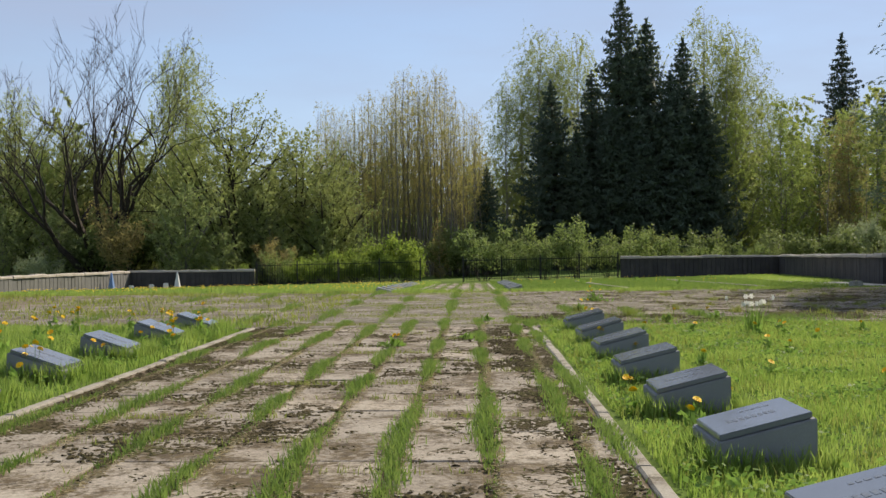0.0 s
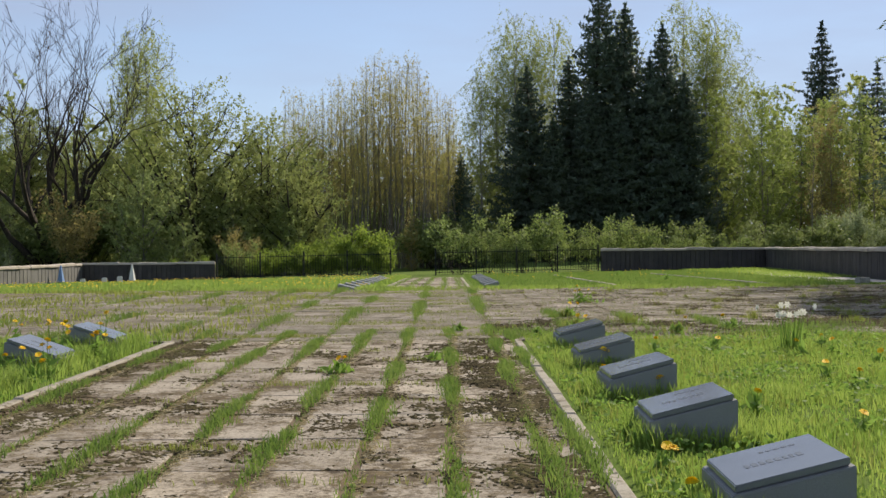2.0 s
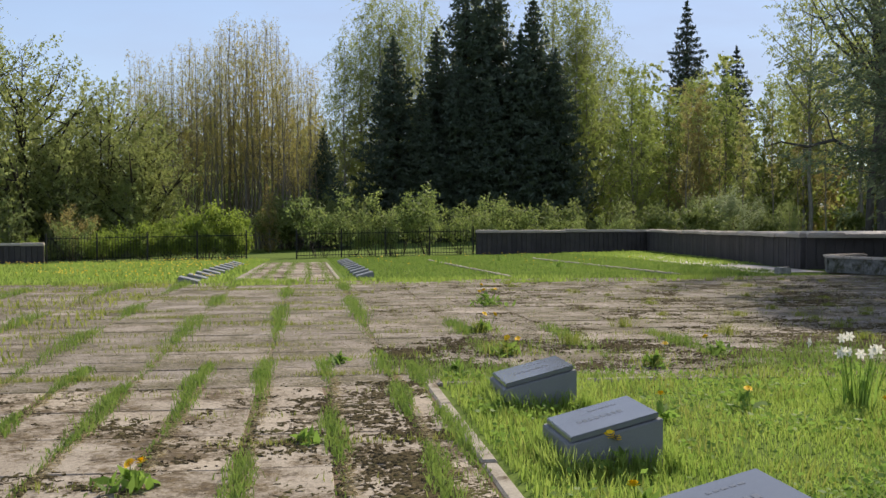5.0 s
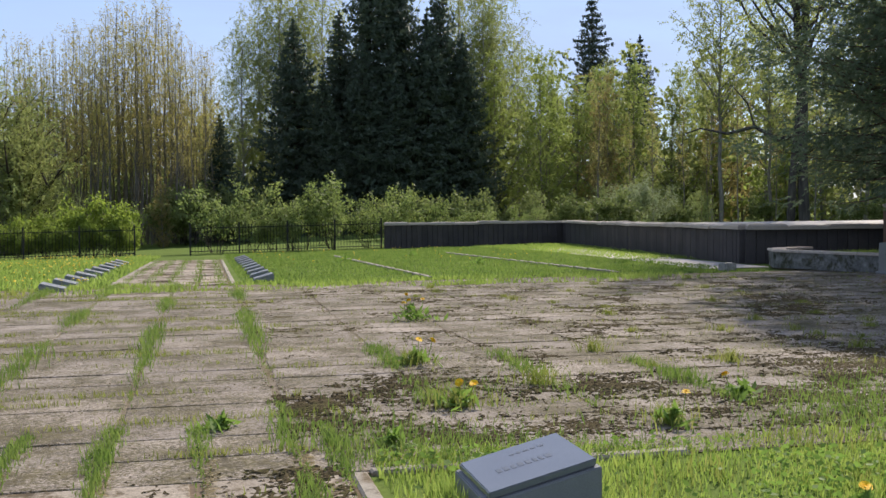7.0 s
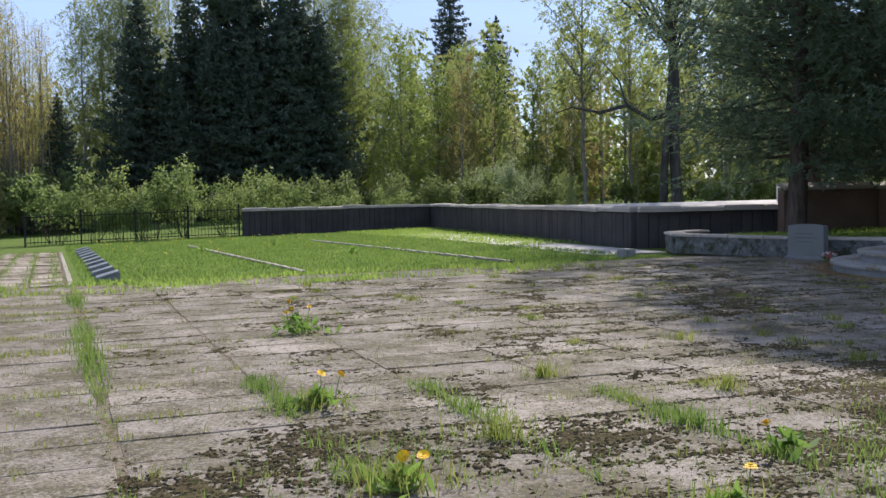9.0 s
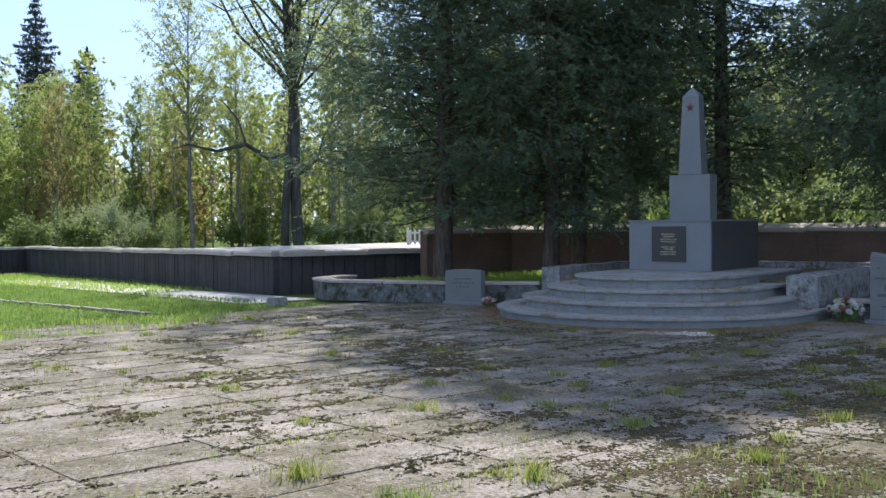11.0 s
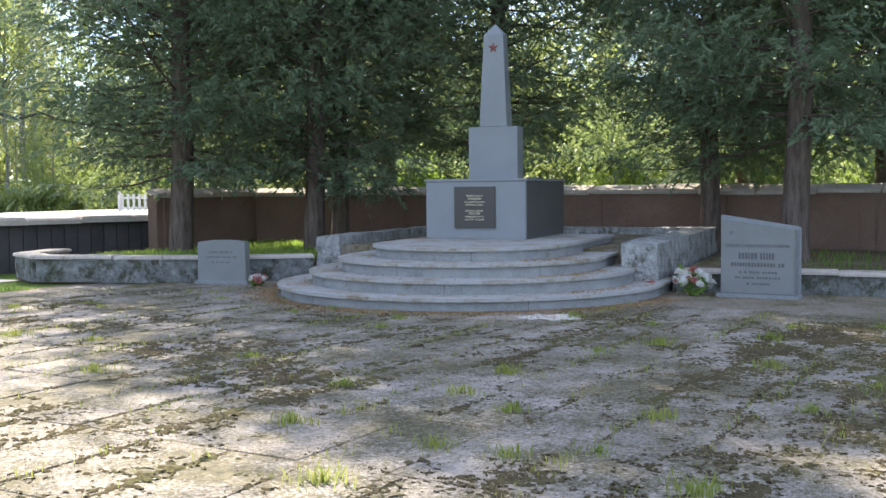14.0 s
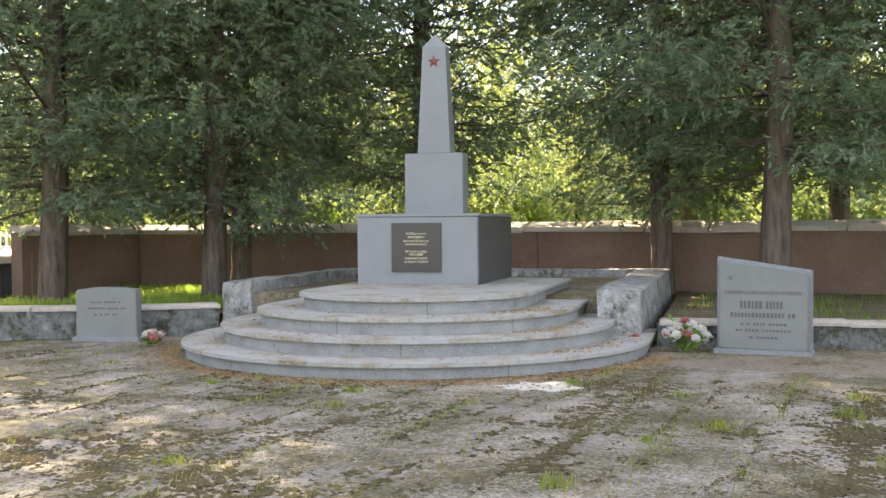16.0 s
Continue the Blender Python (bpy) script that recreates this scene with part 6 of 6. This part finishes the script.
def litter():
    """Dry moss crumbs, needles and leaf bits lying on the paving."""
    x1, y1 = clumpy(9000, -4.5, -0.1, -16, 15, 1.1, -0.05, 1.6)
    x2, y2 = clumpy(26000, 0.0, 13.5, 1.0, 15.5, 0.8, -0.05, 1.6)
    x, y = np.concatenate([x1, x2]), np.concatenate([y1, y2])
    pts = np.stack([x, y, gz_np(x, y) + 0.026 + NR.uniform(0, 0.006, len(x))], axis=1)
    q, f = cards_np(pts, 0.008, 0.45, NR, 0.0, 0.99)
    tagged(put("litter", mesh_of("litter", q, f, M_LITTER)), "dry moss crumbs and needles strewn on the paving", "litter", kind="stuff")
    x, y = NR.uniform(11.0, 15.0, 4000), NR.uniform(6.3, 13.2, 4000)
    pts = np.stack([x, y, np.full(4000, 0.03)], axis=1)
    q, f = cards_np(pts, 0.016, 0.4, NR, 0.0, 0.97)
    tagged(put("needle_litter", mesh_of("needle_litter", q, f, M_LITTER)), "fallen needles at the foot of the steps", "litter", kind="stuff")

    # crumbs along the joints of the plaza
    X, Y = [], []
    for k in range(12):
        y = NR.uniform(0.2, 15.5, 1600)
        X.append(-0.27 + 1.15 * k + NR.normal(size=1600) * 0.06)
        Y.append(y)
    for k in range(27):
        x = NR.uniform(-4.8, 13.4, 1250)
        X.append(x)
        Y.append(0.02 + 0.585 * k + 0.12 * (np.floor((x + 0.26) / 1.15) % 2) + NR.normal(size=1250) * 0.045)
    x, y = np.concatenate(X), np.concatenate(Y)
    keep = np.sin(x * 3.1 + 2 * np.sin(y * 2.3)) + np.sin(y * 4.7 + x) > NR.uniform(-1.6, 1.2, len(x))
    x, y = x[keep], y[keep]
    pts = np.stack([x, y, gz_np(x, y) + 0.016 + NR.uniform(0, 0.006, len(x))], axis=1)
    q, f = cards_np(pts, 0.008, 0.6, NR, 0.0, 0.99)
    tagged(put("joint_litter", mesh_of("joint_litter", q, f, M_LITTER)), "dry crumbs and grit in the joints", "litter", kind="stuff")

    # needles swept against the bottom step and lying on the treads
    a = NR.uniform(-3.05, -0.1, 5200)
    r = 2.78 + np.abs(NR.normal(size=5200)) * 0.20
    lx, ly, lz = 0.34 + r * np.cos(a), -1.10 + r * np.sin(a), np.full(5200, 0.026)
    for r0, r1, z in ((2.36, 2.72, 0.176), (1.94, 2.28, 0.349), (1.45, 1.86, 0.521)):
        b = np.concatenate([NR.uniform(-0.75, -0.05, 260), NR.uniform(-3.0, -0.05, 120)])
        q = r0 + (r1 - r0) * NR.beta(0.7, 1.6, 380)
        lx, ly, lz = np.concatenate([lx, 0.34 + q * np.cos(b)]), np.concatenate([ly, -1.10 + q * np.sin(b)]), np.concatenate([lz, np.full(380, z)])
    c, s = math.cos(radians(-81.95)), math.sin(radians(-81.95))
    pts = np.stack([15.265 + lx * c - ly * s, 10.225 + lx * s + ly * c, lz], axis=1)
    q, f = cards_np(pts, 0.018, 0.28, NR, 0.0, 0.985)
    tagged(put("step_litter", mesh_of("step_litter", q, f, M_RUST)), "rusty fallen needles along the monument steps", "litter", kind="stuff")


litter()


def bare_patch(x, y, rz):
    """Spot where the slab's dark skin has flaked off."""
    rng = random.Random(3)
    plan = []
    for k in range(22):
        a = 6.283 * k / 22
        m = rng.uniform(0.55, 1.15)
        plan.append((0.40 * m * math.cos(a), 0.30 * m * math.sin(a)))
    ob = put("mortar_patch", bm_mesh("mortar_patch", prism_bm(plan, 0.0, 0.012), M_MORTAR), None, (x, y, 0.012), rz)
    tagged(ob, "pale flaking mortar patch on the slabs by the steps", "patch")


bare_patch(11.80, 7.36, -60)


def value_noise(x, y, scale, rs):
    """Smooth random field on a lattice."""
    g = rs.uniform(0, 1, (64, 64))
    u, v = x / scale, y / scale
    i, j = np.floor(u).astype(int), np.floor(v).astype(int)
    a, b = u - i, v - j
    a, b = a * a * (3 - 2 * a), b * b * (3 - 2 * b)
    at = lambda p, q: g[p % 64, q % 64]
    return (at(i, j) * (1 - a) + at(i + 1, j) * a) * (1 - b) + (at(i, j + 1) * (1 - a) + at(i + 1, j + 1) * a) * b


def moss_mat(name, label, x0, x1, y0, y1, cell, top, bias, seed):
    """Low cushions of moss: a ragged sheet in slight relief that dips under the slabs at its rims."""
    rs = np.random.RandomState(seed)
    nx, ny = int((x1 - x0) / cell), int((y1 - y0) / cell)
    X, Y = np.meshgrid(x0 + cell * np.arange(nx + 1), y0 + cell * np.arange(ny + 1))
    X, Y = X + rs.uniform(-0.35, 0.35, X.shape) * cell, Y + rs.uniform(-0.35, 0.35, X.shape) * cell
    n = 0.28 * value_noise(X, Y, 0.8, rs) + 0.20 * value_noise(X, Y, 0.23, rs) + 0.20 * value_noise(X, Y, 0.07, rs) + 0.40 * rs.uniform(0, 1, X.shape) + bias(X, Y) - 0.645
    Z = gz_np(X, Y) + top - 0.003 + np.clip(n * 0.09, -0.004, 0.010) + rs.uniform(-0.002, 0.003, X.shape)
    keep = (n[:-1, :-1] + n[1:, :-1] + n[:-1, 1:] + n[1:, 1:]) > 0
    jj, ii = np.nonzero(keep)
    a = jj * (nx + 1) + ii
    quads = np.stack([a, a + 1, a + nx + 2, a + nx + 1], axis=1)
    used, inv = np.unique(quads, return_inverse=True)
    q = np.stack([X.ravel()[used], Y.ravel()[used], Z.ravel()[used]], axis=1)
    tagged(put(name, mesh_of(name, q, inv.reshape(-1, 4).tolist(), M_MOSSMAT)), label, "moss", kind="stuff")


def slab_rows(x, y):
    """1 on the joints between the plaza's slab rows, 0 between them."""
    shift = 0.02 + 0.12 * (np.floor((x + 0.26) / 1.15) % 2)
    return np.exp(-((((y - shift + 0.2925) % 0.585) - 0.2925) / 0.055) ** 2)


moss_mat("moss_path", "brown cushion moss creeping over the path slabs", -4.52, -0.08, -13.5, 0.2, 0.017, 0.0195,
         lambda x, y: 0.19 * np.exp(-((x + 4.3) / 0.25) ** 2) + 0.12 * np.exp(-((x + 0.35) / 0.35) ** 2) + 0.09 * np.exp(-(((x + 0.32) % 0.575 - 0.0) / 0.06) ** 2) + 0.0, 1)
moss_mat("moss_plaza_south", "brown moss and grit covering the plaza's edge", -0.4, 12.8, 0.2, 6.2, 0.017, 0.0145,
         lambda x, y: 0.15 * np.exp(-((y - 1.9 - 0.08 * x) / 1.5) ** 2) - 0.045 + 0.02 * np.clip((x - 3) / 4, 0, 1) + 0.10 * slab_rows(x, y) * np.clip(x / 3, 0, 1), 2)
moss_mat("moss_plaza", "patches of dark moss on the plaza slabs", -0.4, 13.2, 6.2, 14.5, 0.024, 0.0145,
         lambda x, y: 0.05 * np.exp(-((x - 9.5) / 3.5) ** 2) - 0.05 + 0.12 * slab_rows(x, y), 3)


def straw():
    """Bleached dead grass lying beside the green strips."""
    X, Y = [], []
    for j, x in enumerate([-0.32 - 0.575 * k for k in range(8)]):
        y = NR.uniform(-16, 0.5, 5200)
        keep = np.sin(y * 2.1 + j * 1.3) + np.sin(y * 5.3 + j) > NR.uniform(-2.2, 0.8, 5200)
        Y.append(y[keep])
        X.append(x + 0.05 + NR.normal(size=keep.sum()) * 0.022)
    x, y = np.concatenate(X), np.concatenate(Y)
    pts = np.stack([x, y, gz_np(x, y) + 0.021 + NR.uniform(0, 0.008, len(x))], axis=1)
    q, f = cards_np(pts, 0.026, 0.10, NR, 0.0, 0.9)
    tagged(put("straw", mesh_of("straw", q, f, M_STRAW)), "bleached dead grass along the joints", "grass", kind="stuff")


straw()

# thin kerb lines in the far lawn
for x in (4.05, 8.55):
    ln = thing("lawn_edging", (0, 0, 0), "thin pale concrete edging line in the lawn", "edging", group="edging lines in the lawn")
    m = slab_mesh("edging_stone", 0.10, 0.98, 0.07, M_KERB, random.Random(3), 0.01, 0.005)
    for k in range(18):
        y = 17.6 + k
        put("edging_stone", m, ln, (x, y, gz(x, y) - 0.01))

# ---- kerbs and paving slabs ----
PRG = random.Random(5)


def kerb_line(name, label, stones):
    k = thing(name, (0, 0, 0), label, "kerb", kind="structure")
    v = [slab_mesh("kerb_stone", 0.10, 0.985, 0.13, M_KERB, PRG, 0.014, 0.005) for _ in range(3)]
    for x, y, rz in stones:
        put("kerb_stone", PRG.choice(v), k, (x + PRG.uniform(-0.006, 0.006), y, gz(x, y) - 0.098 + PRG.uniform(-0.008, 0.006)), rz + PRG.uniform(-0.5, 0.5))


kerb_line("kerb_east", "pale worn concrete kerb along the path", [(0, -0.5 - i, 0) for i in range(24)] + [(0.56, 0.0, 90), (1.56, 0.02, 90)])
kerb_line("kerb_west", "pale worn concrete kerb along the path", [(-4.6, -0.5 - i, 0) for i in range(24)] + [(-5.16, 0.0, 90)])
kerb_line("kerb_far", "narrow kerbs of the far path", [(-0.30, 17 + i, 0) for i in range(18)] + [(-2.85, 17 + i, 0) for i in range(18)])


def pave(parent, cols, y0, y1, length, mat, variants=8, h=0.022, skip=0.0, name="slab", tilt=0.5, stagger=0.0):
    meshes = {}
    for ci, (xa, xb) in enumerate(cols):
        w = xb - xa
        key = round(w, 3)
        if key not in meshes:
            meshes[key] = [slab_mesh("paving_slab", w, length - 0.018, h, mat, PRG, 0.007, 0.016) for _ in range(variants)]
        y = y0 + (stagger if ci % 2 else 0.0)
        while y < y1 - 0.2:
            if PRG.random() >= skip:
                cx, cy = (xa + xb) / 2, y + length / 2
                ob = put(name, PRG.choice(meshes[key]), parent, (cx + PRG.uniform(-0.008, 0.008), cy, gz(cx, cy) + PRG.uniform(-0.002, 0.005)), PRG.uniform(-0.5, 0.5) + PRG.choice((0, 180)))
                ob.rotation_euler[0] = radians(PRG.uniform(-tilt, tilt) * 0.5 + (gz(cx, cy + 0.5) - gz(cx, cy - 0.5)) * 57.3)
                ob.rotation_euler[1] = radians(PRG.uniform(-tilt, tilt))
            y += length


pave(path_bed, [(-0.29, -0.09)] + [(-0.86 - 0.575 * k, -0.36 - 0.575 * k) for k in range(7)], -23.52, 0.0, 0.98, M_SLAB, h=0.018, skip=0.0, tilt=0.3)
pave(plaza_bed, [(-0.26 + 1.15 * k, -0.26 + 1.15 * k + 1.135) for k in range(12)], 0.02, 15.8, 0.585, M_PLAZA, h=0.0125, skip=0.0, tilt=0.12, stagger=0.12)
pave(plaza_bed, [(-1.45, -0.34), (-2.60, -1.49), (-3.75, -2.64), (-4.9, -3.79)], 0.02, 15.8, 0.585, M_PLAZA, h=0.0145, skip=0.0, tilt=0.14)
pave(plaza_bed, [(-6.55 - 1.65 * k, -5.0 - 1.65 * k) for k in range(4)], 1.0, 14.8, 1.4, M_PLAZA, h=0.0145, skip=0.02, tilt=0.14)
pave(far_bed, [(-1.0, -0.42), (-1.62, -1.04), (-2.24, -1.66), (-2.78, -2.28)], 16.5, 35.0, 0.98, M_SLAB, h=0.03, skip=0.25)
